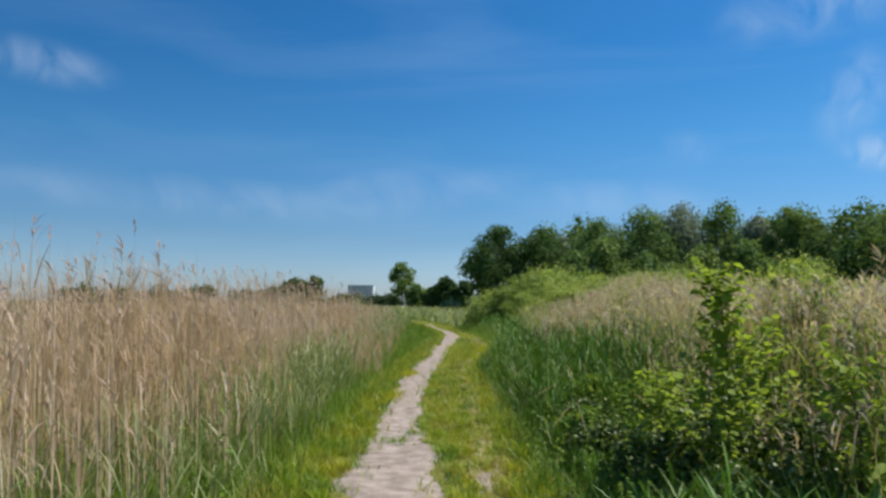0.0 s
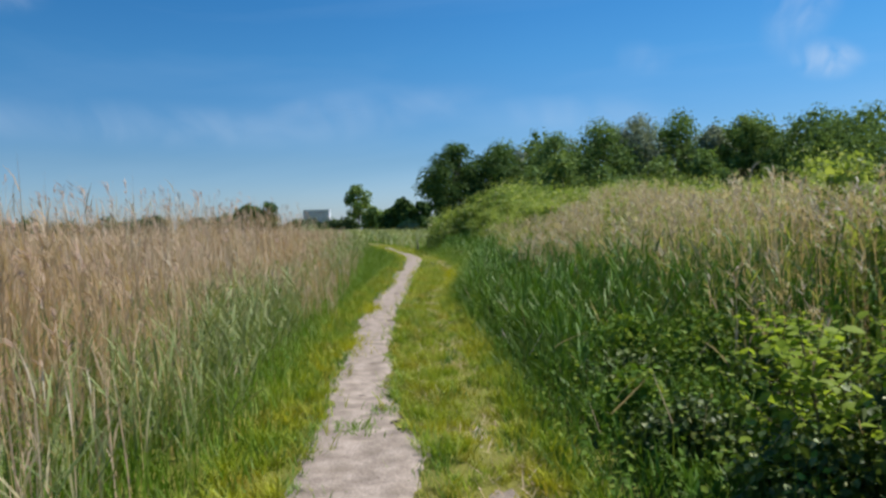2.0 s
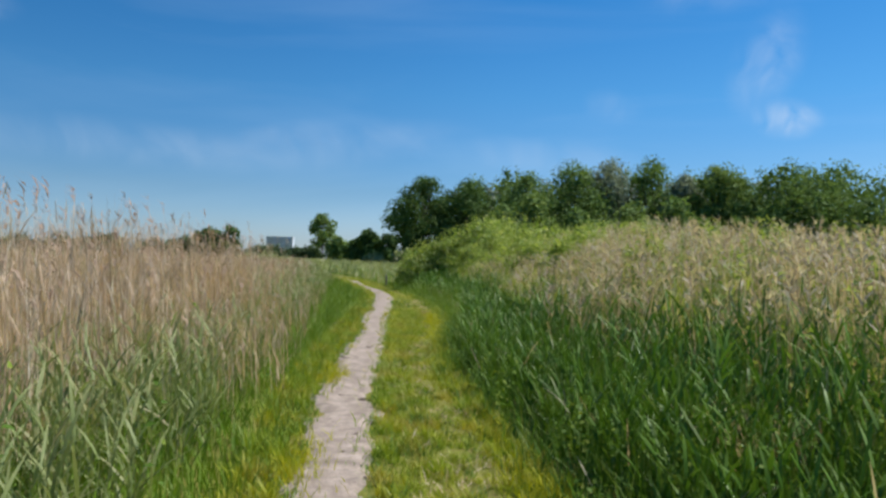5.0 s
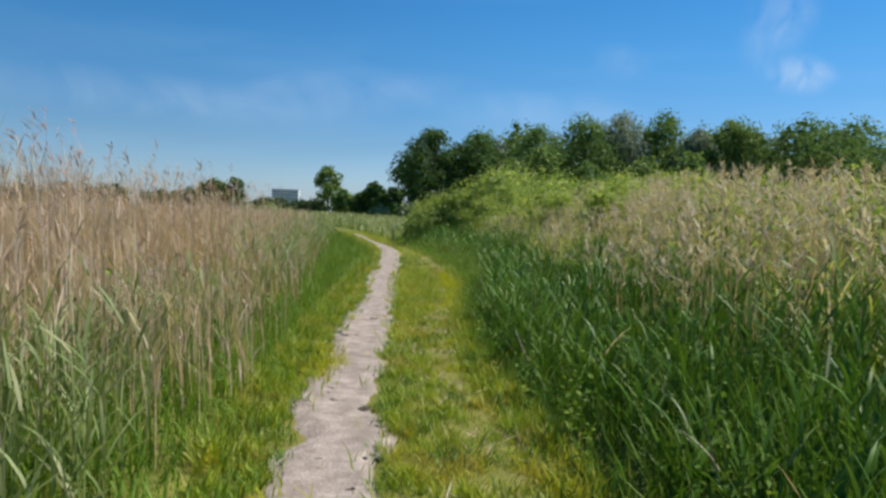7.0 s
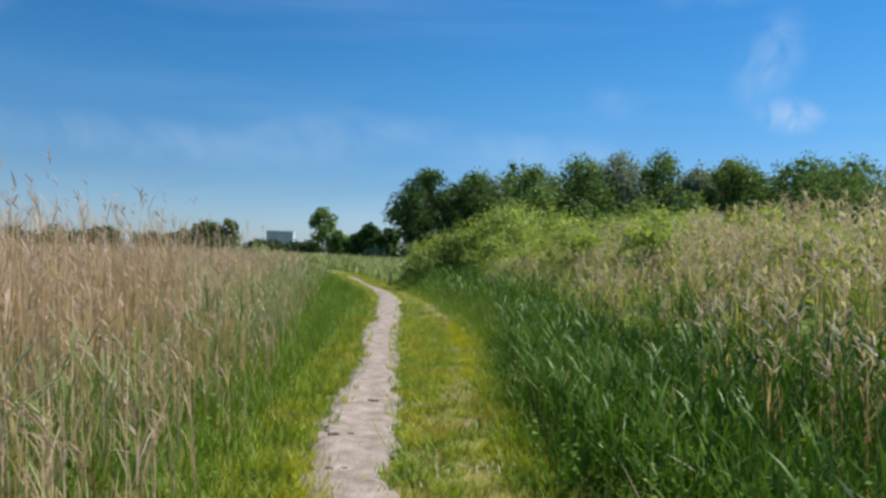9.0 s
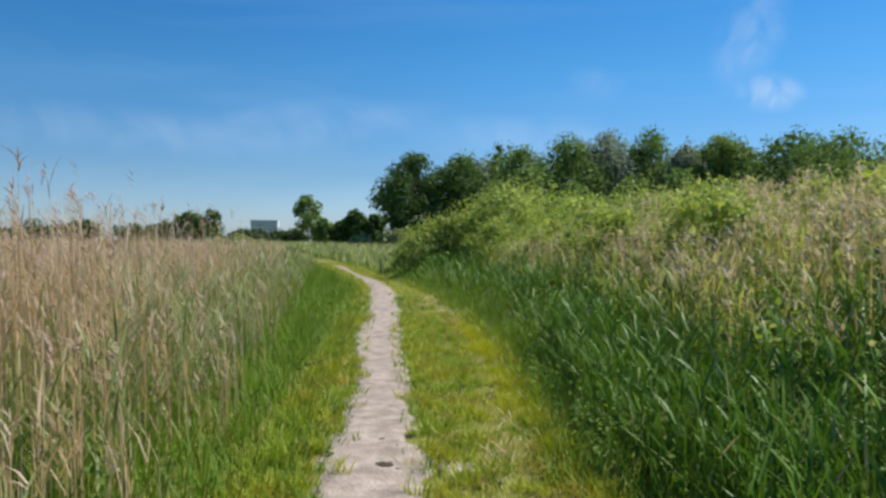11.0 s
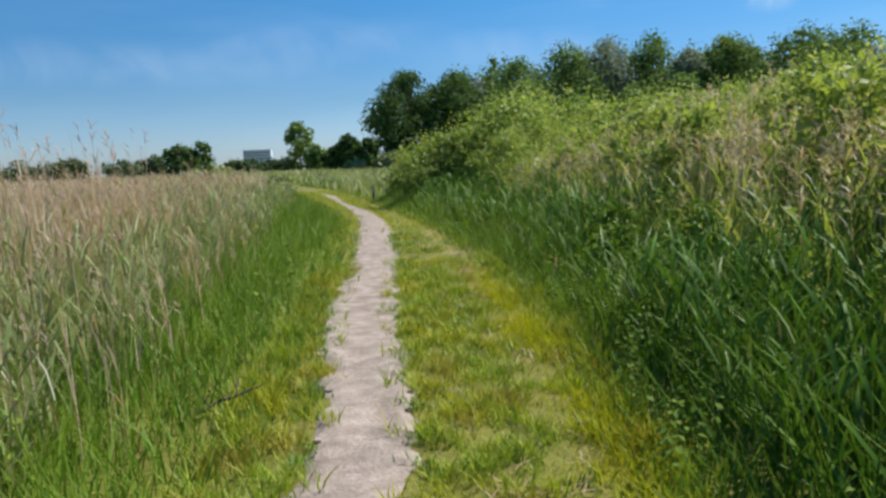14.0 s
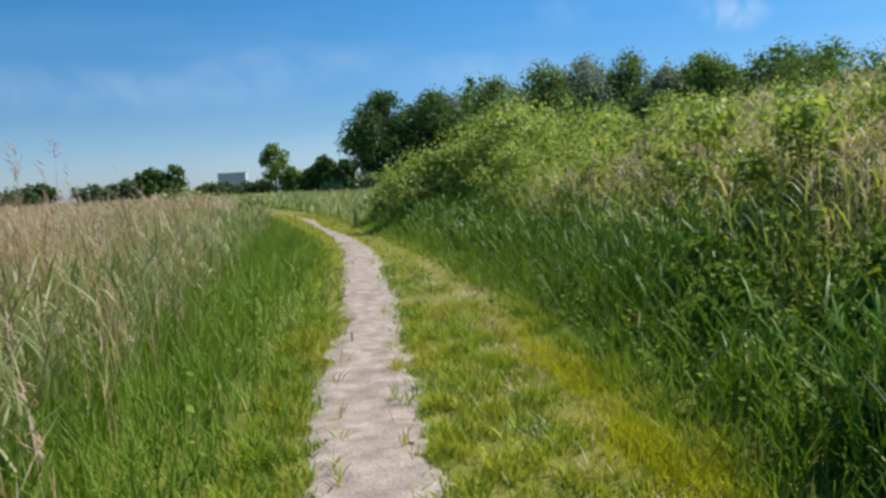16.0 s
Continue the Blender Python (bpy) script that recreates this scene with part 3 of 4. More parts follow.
def right_tall():
    out = []
    for x0, x1, y0, y1, d, big in ((1.9, 6.5, -10, 4, 5, 1.8), (1.9, 6.5, 4, 20, 15, 1.1), (1.5, 6.5, 20, 38, 34, 0.95), (6.5, 11, 8, 42, 6, 2.2), (11, 22, 14, 44, 1.5, 4.5)):
        x, y = scatter(off(verge_right, x0), off(verge_right, x1), y0, y1, d)
        keep = rng.random(len(x)) < np.clip(0.5 + 0.7 * smooth_noise(x, y, 2.4, 41), 0.05, 1)
        x, y = x[keep], y[keep]
        h = np.interp(y, (4, 15, 22, 28, 40), (1.65, 1.75, 2.1, 2.35, 2.4)) * rng.uniform(0.7, 1.06, len(x)) * (1 + 0.08 * smooth_noise(x, y, 1.3, 42))
        h = np.minimum(h, (1.35 + 0.36 * (x - verge_right(y) - 1.7)) * rng.uniform(0.8, 1.1, len(x))) * (0.3 + 0.7 * open_spot(x, y))
        out += shoots(x, y, h, big, 8, (0.18, 0.36))
    return out


stuff("marsh_growth", right_tall(), [TALL], "tall yellow-green marsh plants among the reeds", "marsh plants")


def far_meadow():
    out = []
    for x0f, x1f, y0, y1, d, h0, big in ((off(verge_right, 0.0), fixed(30), 52, 100, 5, 1.0, 5), (fixed(-45), fixed(70), 100, 165, 1.4, 1.3, 9), (fixed(-130), fixed(-12), 130, 290, 0.5, 1.4, 14), (fixed(-12), fixed(40), 165, 290, 0.6, 1.4, 14)):
        x, y = scatter(x0f, x1f, y0, y1, d)
        n = len(x)
        h = h0 * rng.uniform(0.6, 1.25, n) * (1 + 0.2 * smooth_noise(x, y, 12, 31))
        out.append((strips(based(x, y), rng.uniform(0, 6.28, n), h, rng.uniform(0.012, 0.03, n) * big, rng.uniform(0, 0.4, n), rng.uniform(0, 0.5, n), 2), 0))
    return out


stuff("far_meadow_grass", far_meadow(), [FARGRASS], "tall pale green marsh grass in the distance", "grass")


# ---- trees and shrubs ----
def tube(points, radii, sides=7):
    """A tapered bent round stem through points."""
    pts = np.asarray(points, float)
    n = len(pts)
    t = np.gradient(pts, axis=0)
    t /= np.linalg.norm(t, axis=1)[:, None] + 1e-9
    ref = np.where(np.abs(t[:, 2:]) > 0.9, np.array([[1.0, 0, 0]]), np.array([[0, 0, 1.0]]))
    u = np.cross(t, ref)
    u /= np.linalg.norm(u, axis=1)[:, None]
    w = np.cross(t, u)
    a = np.linspace(0, 2 * np.pi, sides, endpoint=False)
    ring = pts[:, None] + np.asarray(radii)[:, None, None] * (np.cos(a)[None, :, None] * u[:, None] + np.sin(a)[None, :, None] * w[:, None])
    v = ring.reshape(-1, 3)
    k = np.arange(sides)
    q = np.concatenate([np.stack([r * sides + k, r * sides + (k + 1) % sides, (r + 1) * sides + (k + 1) % sides, (r + 1) * sides + k], 1) for r in range(n - 1)])
    return v, q


def leaf_cards(centres, size, normal):
    """Small pointed leaves or leaf clumps, folded along the midrib."""
    n = len(centres)
    d = rng.normal(size=(n, 3))
    d -= normal * (d * normal).sum(1)[:, None]
    d /= np.linalg.norm(d, axis=1)[:, None] + 1e-9
    s = np.cross(normal, d)
    L = np.asarray(size)[:, None]
    tip, tail = centres + d * L * 0.55, centres - d * L * 0.45
    fold = normal * L * 0.10
    lft, rgt = centres + s * L * 0.33 + fold, centres - s * L * 0.33 + fold
    v = np.stack([tail, rgt, tip, lft], 1).reshape(-1, 3)
    o = np.arange(n)[:, None] * 4
    return v, np.concatenate([o + np.array([[0, 1, 2]]), o + np.array([[0, 2, 3]])])


def unit(n):
    d = rng.normal(size=(n, 3))
    return d / np.linalg.norm(d, axis=1)[:, None]


def part(name, me, parent, label=""):
    ob = new(name, me)
    ob.parent = parent
    if label:
        ob["label"] = label
    return ob


def tree(name, x, y, height, radius, bole, lobes, leaf, count, mat, label, low=0.25, upright=1.0, category="tree", stems=1, bark=None, gap=0.0, seed=0, clump=1.0):
    """A tree: tapered trunk, limbs towards each lobe of the crown, and a crown of leaf clumps."""
    global rng
    keep, rng = rng, np.random.default_rng(1000 + seed)
    root = new(name)
    root.location = (x, y, float(ground_z(np.array([x]), np.array([y]))[0]))
    tagged(root, label, category)
    bark = bark or BARK
    cents, rads = [], []
    for k in range(lobes):
        a = 2.4 * k + rng.uniform(-0.5, 0.5)
        f = (k + 0.5) / lobes
        zc = height * (low + (0.88 - low) * f) * rng.uniform(0.93, 1.05)
        prof = math.sin(math.pi * min(0.98, 0.22 + 0.72 * f)) ** 0.7
        rc = radius * prof * rng.uniform(0.35, 0.75 + 0.35 * (1 - clump)) * (0 if k == lobes - 1 else 1)
        cents.append((rc * math.cos(a), rc * math.sin(a), zc))
        rads.append(radius * clump * rng.uniform(0.42, 0.60) * (0.65 + 0.45 * prof))
    cents, rads = np.array(cents), np.array(rads)
    top = height - (cents[:, 2] + rads * 0.85 * upright).max()
    cents[:, 2] += top * cents[:, 2] / cents[:, 2].max()
    for s in range(stems):
        a = 6.28 * s / stems
        foot = np.array([math.cos(a), math.sin(a), 0]) * (0.05 * radius if stems > 1 else 0)
        lean = np.array([math.cos(a), math.sin(a), 0]) * (radius * 0.3 if stems > 1 else rng.uniform(-0.3, 0.3))
        zs = np.linspace(0, 1, 7)
        pts = foot + lean * zs[:, None] ** 1.3 + np.stack([0.01 * height * np.sin(zs * 5 + s), 0.01 * height * np.cos(zs * 4 + s), zs * height * 0.72], 1)
        r = (bole / math.sqrt(stems)) * (1 - 0.85 * zs) + 0.35 * bole / stems * np.exp(-zs * 18)
        v, q = tube(pts, r, 9)
        part("trunk" if stems == 1 else "stem", raw_mesh("trunk", v, [q], [bark], smooth=True), root)
    for k in range(lobes):
        start = np.array([0, 0, height * rng.uniform(0.18, 0.45)])
        mid = (start + cents[k]) / 2 + np.array([0, 0, 0.04 * height])
        v, q = tube([start, (start + mid) / 2, mid, (mid + cents[k]) / 2 * [1, 1, 1.01], cents[k]], bole * np.array([0.4, 0.32, 0.24, 0.15, 0.06]), 6)
        part("limb", raw_mesh("limb", v, [q], [bark], smooth=True), root)
    per = np.maximum((count * rads ** 2 / (rads ** 2).sum()).astype(int), 20)
    vs, fs, at = [], [], 0
    for k in range(lobes):
        d = unit(per[k])
        r = rads[k] * (0.55 + 0.5 * rng.random(per[k]) ** 0.6) * (1 + 0.18 * np.sin(d[:, 0] * 5 + k) * np.sin(d[:, 1] * 6 + 2 * k) + 0.10 * np.sin(d[:, 2] * 9 + k))
        c = cents[k] + d * r[:, None] * np.array([1, 1, 0.85 * upright])
        inner = rng.random(len(c)) < 0.14
        c[inner] = cents[k] + d[inner] * (rads[k] * rng.uniform(0.2, 0.6, inner.sum()))[:, None]
        hole = np.sin(c[:, 0] * 4 / radius + k) + np.sin(c[:, 1] * 5 / radius) + np.sin(c[:, 2] * 6 / radius + 1)
        ok = (hole > -2.2 + 2.6 * gap * rng.random(len(hole))) & (c[:, 2] > 0.06 * height)
        c, inner = c[ok], inner[ok]
        nrm = unit(len(c)) * 0.75 + (c - cents[k]) / rads[k] * 0.6 + np.array([0, 0, 0.35])
        nrm /= np.linalg.norm(nrm, axis=1)[:, None]
        v, f = leaf_cards(c, leaf * rng.uniform(0.6, 1.4, len(c)) * np.where(inner, 2.2, 1.0), nrm)
        vs.append(v), fs.append(f + at)
        at += len(v)
    part("crown", raw_mesh("crown", np.concatenate(vs), [np.concatenate(fs)], [mat]), root)
    rng = keep
    return root


def woods():
    oak = "large dark spreading oak at the edge of the woods"
    tree("oak_tree", 8.4, 178, 21.8, 10.2, 0.75, 30, 0.55, 13000, OAK, oak, low=0.14, gap=0.25, seed=1, clump=0.62)
    tree("oak_tree", 18.5, 177, 21.0, 9.6, 0.6, 26, 0.55, 10500, OAK, oak, low=0.14, gap=0.25, seed=2, clump=0.62)
    tree("bare_poplar", 24.0, 181, 20.5, 3.5, 0.4, 7, 0.5, 700, SILVER, "thinly leaved silvery poplar in the woods", low=0.4, gap=0.8, seed=3)
    mid = "dense mid-green broadleaf tree in the woods"
    rows = (("broadleaf_tree", 31.0, 171, 21.6, 6.2, BROAD, mid), ("broadleaf_tree", 41.5, 173, 25.0, 6.6, BROAD, mid),
            ("silver_poplar", 51.0, 176, 26.2, 5.6, SILVER, "tall silvery grey-green poplar in the woods"),
            ("broadleaf_tree", 61.5, 175, 26.8, 6.4, BROAD, "tall dark green broadleaf tree in the woods"),
            ("young_tree", 66.5, 168, 22.0, 4.0, SILVER, "slender greyish tree in the woods"),
            ("light_green_tree", 70.0, 160, 23.3, 4.0, LIGHT, "light green upright tree in the woods"),
            ("young_tree", 74.8, 159, 21.3, 4.0, LIGHT, "slender light green tree in the woods"),
            ("broadleaf_tree", 80.5, 150, 23.6, 7.0, BROAD, mid), ("broadleaf_tree", 90.0, 150, 23.2, 7.2, BROAD, mid),
            ("broadleaf_tree", 99.5, 148, 22.6, 7.0, BROAD, mid), ("broadleaf_tree", 110.0, 145, 22.2, 7.2, BROAD, mid),
            ("broadleaf_tree", 122.0, 140, 22.4, 7.4, BROAD, mid), ("broadleaf_tree", 134.0, 132, 21.5, 7.4, BROAD, mid))
    for k, (name, x, y, h, r, mat, label) in enumerate(rows):
        tree(name, x, y, h * 1.04, r * 1.6, 0.45, 26, 0.55, 11000 if k < 9 else 5000, mat, label, low=0.12, gap=0.0, seed=10 + k, clump=0.8)
    for k in range(11):
        x = 22 + k * 8.3
        tree("broadleaf_tree", x, 190 - 0.25 * (x - 22), 23.0 + 1.8 * math.sin(k * 2.1) + 0.03 * x, 9.0, 0.4, 14, 0.7, 4200, (BROAD, LIGHT, SILVER)[k % 3], ("dark broadleaf tree deep in the woods", "fresh green broadleaf tree deep in the woods", "silvery grey-green tree deep in the woods")[k % 3], low=0.1, seed=200 + k)
    # lower trees that close the edge of the woods
    low = "low shrubby tree at the edge of the woods"
    for k in range(14):
        x = 24 + k * 6.6
        tree("wood_edge_tree", x, 158 - 0.16 * (x - 20) + 4 * math.sin(k * 2.3), 14.0 + 2.5 * math.sin(k * 1.7), 6.0, 0.25, 9, 0.8, 2600, (BROAD, LIGHT, BROAD)[k % 3], low, low=0.12, seed=40 + k)


def distance_trees():
    tree("lone_tree", -24.6, 300, 19.5, 5.6, 0.5, 9, 0.95, 2000, LIGHT, "lone open-crowned tree on the meadow's far edge", low=0.28, gap=0.6, seed=60)
    shrub = "rounded far green tree on the meadow's edge"
    for k, (x, y, h, r, m) in enumerate(((-17.5, 270, 9.6, 4.6, LIGHT), (-11.5, 262, 8.0, 4.0, LIGHT), (-5.2, 222, 10.4, 3.6, OAK), (0.2, 220, 9.0, 3.8, OAK), (-9.0, 225, 7.2, 3.2, OAK),
                                         (-31, 310, 6.6, 5.5, FARGREEN), (-37, 320, 6.2, 5.7, FARGREEN), (-46, 310, 6.4, 6.0, FARGREEN), (-54, 330, 6.8, 6.5, FARGREEN),
                                         (-69, 300, 12.6, 5.6, OAK), (-60.5, 300, 13.4, 6.0, OAK), (-80, 310, 9.2, 7.0, FARGREEN), (-88, 300, 8.0, 7.2, FARGREEN), (-92, 262, 8.2, 6.0, FARGREEN), (-99, 270, 7.0, 6.5, FARGREEN),
                                         (-108, 290, 7.6, 7.8, FARGREEN), (-118, 285, 8.2, 7.8, FARGREEN), (-130, 280, 7.8, 7.8, FARGREEN), (-143, 275, 8.4, 7.8, FARGREEN), (4.5, 170, 4.0, 3.2, FARGRASS), (-2.5, 175, 3.0, 2.6, FARGRASS))):
        tree("far_tree", x, y, h, r, 0.25, 7, 1.15, 1300, m, shrub, low=0.12, seed=70 + k)


def thickets():
    w = "bushy yellow-green willow thicket with many stems"
    for k, (x, y, h, r) in enumerate(((4.4, 45.5, 4.2, 2.3), (2.4, 46.5, 3.0, 1.7), (7.6, 46.5, 4.4, 2.5), (10.8, 46, 4.4, 2.4), (13.8, 47, 4.5, 2.6), (17.2, 48, 4.3, 2.6), (6.0, 50.5, 4.6, 2.4), (1.6, 50, 2.2, 1.3), (20.8, 47, 4.2, 2.6))):
        tree("willow_bush", x, y, h, r, 0.10, 20, 0.11, 9500, WILLOW, w, low=0.08, category="bush", stems=5, bark=TWIG, seed=100 + k)
    s = "leafy willow scrub growing through the reeds"
    for k, (x, y, h, r) in enumerate(((4.6, 26.5, 2.6, 1.2), (3.9, 24.4, 2.2, 0.9), (5.7, 24.2, 2.7, 1.2), (6.6, 26.8, 2.9, 1.3), (3.9, 28.8, 2.3, 0.9), (7.0, 30.0, 3.1, 1.4), (5.2, 34.8, 2.9, 1.3), (6.9, 37.4, 3.3, 1.5), (5.0, 22.2, 2.2, 1.0), (6.2, 19.0, 2.3, 1.1), (4.6, 9.6, 2.1, 0.9), (5.4, 28.6, 2.9, 1.3), (4.2, 31, 2.5, 1.1), (3.6, 34.6, 2.0, 0.9), (3.2, 38.5, 2.4, 1.1), (4.4, 40.6, 3.2, 1.4), (7.2, 21.5, 2.7, 1.3), (5.6, 12.5, 2.5, 1.2), (7.2, 15.5, 2.6, 1.4), (9.6, 20, 3.0, 1.5), (7.4, 24, 2.5, 1.3), (6.2, 30.5, 2.8, 1.4), (7.6, 34.5, 3.2, 1.6), (5.0, 36.5, 2.8, 1.4), (9.5, 29, 3.2, 1.6), (10.5, 38, 3.6, 1.8), (6.0, 40.5, 3.4, 1.6), (13, 32, 3.4, 1.8), (4.9, 33.2, 2.5, 1.1), (8.2, 18.5, 3.1, 1.6), (4.4, 7.4, 1.8, 0.9), (5.3, 9.0, 2.1, 1.0))):
        tree("willow_scrub", x, y, h, r, 0.05, 14, 0.065, 5000, WILLOW, s, low=0.15, category="bush", stems=4, bark=TWIG, seed=120 + k, clump=0.75)
    g = "grey-green bush beside the bend of the footpath"
    for k, (x, y, h, r) in enumerate(((-7.9, 61, 1.7, 1.6), (-9.6, 66, 1.9, 1.7), (-6.6, 70, 1.5, 1.6), (1.5, 60, 1.4, 1.3), (-11.5, 74, 2.1, 1.9))):
        tree("marsh_bush", x, y, h, r, 0.05, 7, 0.2, 1800, FARGRASS, g, low=0.15, category="bush", stems=4, bark=TWIG, seed=140 + k)


def leaf_mesh(name, length, mat):
    """A pointed oval leaf, cupped along its midrib, with its stalk at the origin."""
    w = length * 0.36
    ys = (0.0, 0.28, 0.6, 0.85, 1.0)
    hw = (0.05, 0.85, 1.0, 0.55, 0.0)
    v, f = [], []
    for q, k in zip(ys, hw):
        z = -0.16 * length * q * q
        v += [(-w * k, length * q, z + 0.16 * w * k), (0, length * q, z), (w * k, length * q, z + 0.16 * w * k)]
    for r in range(4):
        a = r * 3
        f += [(a, a + 1, a + 4, a + 3), (a + 1, a + 2, a + 5, a + 4)]
    return raw_mesh(name, np.array(v), [np.array(f)], [mat])


def sapling(x, y, height, spread, twigs, per, label, mat, seed):
    """A young broadleaf shrub: stem, rising twigs, and single leaves along them."""
    g = np.random.default_rng(seed)
    root = new("sapling")
    root.location = (x, y, float(ground_z(np.array([x]), np.array([y]))[0]))
    tagged(root, label, "sapling")
    zs = np.linspace(0, 1, 8)
    line = np.stack([0.04 * np.sin(zs * 4), 0.03 * np.cos(zs * 5) - 0.03, zs * height * 0.97], 1)
    v, q = tube(line, 0.013 * (1 - 0.85 * zs) + 0.001, 7)
    part("stem", raw_mesh("stem", v, [q], [TWIG], smooth=True), root)
    shapes = [leaf_mesh("leaf", s, mat) for s in (0.06, 0.074, 0.09)]
    for k in range(twigs):
        f = 0.16 + 0.82 * (k + 0.5) / twigs
        start = np.array([np.interp(f, zs, line[:, c]) for c in range(3)])
        a = 2.4 * k + g.uniform(-0.4, 0.4)
        reach = spread * (1.05 - 0.75 * f) * g.uniform(0.7, 1.2)
        d = np.array([math.cos(a), math.sin(a), 0])
        pts = [start + d * reach * t + np.array([0, 0, reach * (0.9 * t + 0.35 * t * t)]) * (0.5 + 0.35 * f) for t in np.linspace(0, 1, 5)]
        v, q = tube(pts, np.linspace(0.006, 0.0015, 5), 5)
        twig = part("twig", raw_mesh("twig", v, [q], [TWIG], smooth=True), root)
        for j in range(per):
            t = (j + 0.8) / per
            i = min(3, int(t * 4))
            p = pts[i] + (pts[i + 1] - pts[i]) * (t * 4 - i)
            ob = part("leaf", shapes[int(g.integers(3))], twig)
            ob.matrix_basis = pose(*p, g.uniform(-35, 30), g.uniform(-30, 30), math.degrees(a) - 90 + (70 if j % 2 else -70) + g.uniform(-35, 35)) @ Matrix.Scale(g.uniform(0.75, 1.25), 4)
    return root


def near_shrubs():
    young = "young broadleaf sapling with bright yellow-green leaves"
    sapling(2.08, 6.0, 1.92, 0.52, 44, 20, young, SAPLING, 1)
    sapling(2.6, 5.05, 1.3, 0.6, 26, 16, "low sapling with glossy yellow-green leaves", SAPLING, 2)
    sapling(2.05, 7.5, 0.92, 0.5, 20, 14, young, SAPLING, 3)
    sapling(1.72, 6.55, 0.98, 0.5, 20, 14, "low sapling with glossy yellow-green leaves", SAPLING, 4)
    sapling(2.75, 6.9, 1.35, 0.55, 24, 15, young, SAPLING, 5)
    bramble = "dark tangled bramble bush with small leaves"
    for k, (x, y, h, r) in enumerate(((1.75, 6.4, 0.62, 0.5), (2.3, 6.7, 0.75, 0.55), (1.5, 9.1, 0.5, 0.4), (1.4, 7.4, 0.5, 0.42), (2.7, 6.0, 0.8, 0.55), (2.6, 8.4, 0.8, 0.6), (3.4, 6.6, 1.0, 0.7), (2.2, 5.2, 0.6, 0.5), (2.0, 12.9, 0.55, 0.4))):
        tree("bramble_bush", x, y, h, r, 0.02, 7, 0.05, 1900, BRAMBLE, bramble, low=0.2, category="bush", stems=5, bark=TWIG, seed=160 + k)


def leafy_shrubs():
    label = "low leafy shrub with pale green leaves among grasses"
    for k, (x, y, h, r) in enumerate(((1.75, 9.6, 0.75, 0.5), (2.35, 9.2, 0.85, 0.55), (2.8, 10.1, 0.95, 0.6), (1.35, 8.3, 0.5, 0.4), (2.05, 27.0, 0.85, 0.45), (2.35, 28.2, 1.05, 0.5), (1.75, 25.0, 0.6, 0.35), (2.5, 26.0, 1.15, 0.45), (2.2, 24.2, 0.9, 0.4))):
        tree("leafy_shrub", x, y, h, r, 0.015, 10, 0.06, 1300, WEED, label, low=0.25, gap=0.5, upright=1.3, category="bush", stems=5, bark=TWIG, seed=180 + k, clump=0.8)


def weeds():
    """Upright leafy weeds with pairs of leaves along the edge of the tall growth."""
    out_v, out_f, at = [], [], 0
    xs, ys = [], []
    for y0, y1, d in ((5, 30, 20), (30, 40, 9)):
        x, y = scatter(off(verge_right, 0.15), off(verge_right, 2.6), y0, y1, d)
        keep = rng.random(len(x)) < 0.55 + 0.6 * smooth_noise(x, y, 1.1, 50)
        xs.append(x[keep]), ys.append(y[keep])
    x, y = scatter(off(verge_left, -1.2), off(verge_left, -0.1), 4, 30, 0.8)
    x, y = np.concatenate(xs + [x]), np.concatenate(ys + [y])
    n = len(x)
    h = rng.uniform(0.4, 1.0, n) * np.clip(0.4 + 0.5 * np.abs(x - verge_right(y)), 0.4, 1.25)
    b = based(x, y)
    for k in range(9):
        f = 0.2 + 0.1 * k
        for side in (0, math.pi):
            a = k * 1.6 + side + rng.uniform(-0.4, 0.4, n)
            c = b + np.stack([np.cos(a) * 0.05, np.sin(a) * 0.05, h * f], 1)
            nrm = np.stack([np.cos(a) * 0.5, np.sin(a) * 0.5, np.ones(n)], 1) + 0.3 * rng.normal(size=(n, 3))
            nrm /= np.linalg.norm(nrm, axis=1)[:, None]
            v, fc = leaf_cards(c, rng.uniform(0.04, 0.08, n) * (1.25 - f * 0.6), nrm)
            out_v.append(v), out_f.append(fc + at)
            at += len(v)
    v, u, q, t = strips(b, rng.uniform(0, 6.28, n), h, np.full(n, 0.006), np.full(n, 0.05), np.full(n, 0.05), 2)
    me = raw_mesh("leafy_weeds", np.concatenate(out_v + [v]), [np.concatenate(out_f), q + at, t + at], [WEED])
    tagged(new("leafy_weeds", me), "leafy green weeds along the edge of the grass", "weeds", kind="stuff")


HERB = leafy("herb_leaf", ((0, (0.12, 0.20, 0.035)), (0.55, (0.21, 0.31, 0.06)), (0.85, (0.33, 0.40, 0.12)), (1, (0.55, 0.53, 0.30))), patch=(0.25, 0.31, 0.06), patch_size=1.6, through_light=0.45, gloss=0.15, rough=0.6)


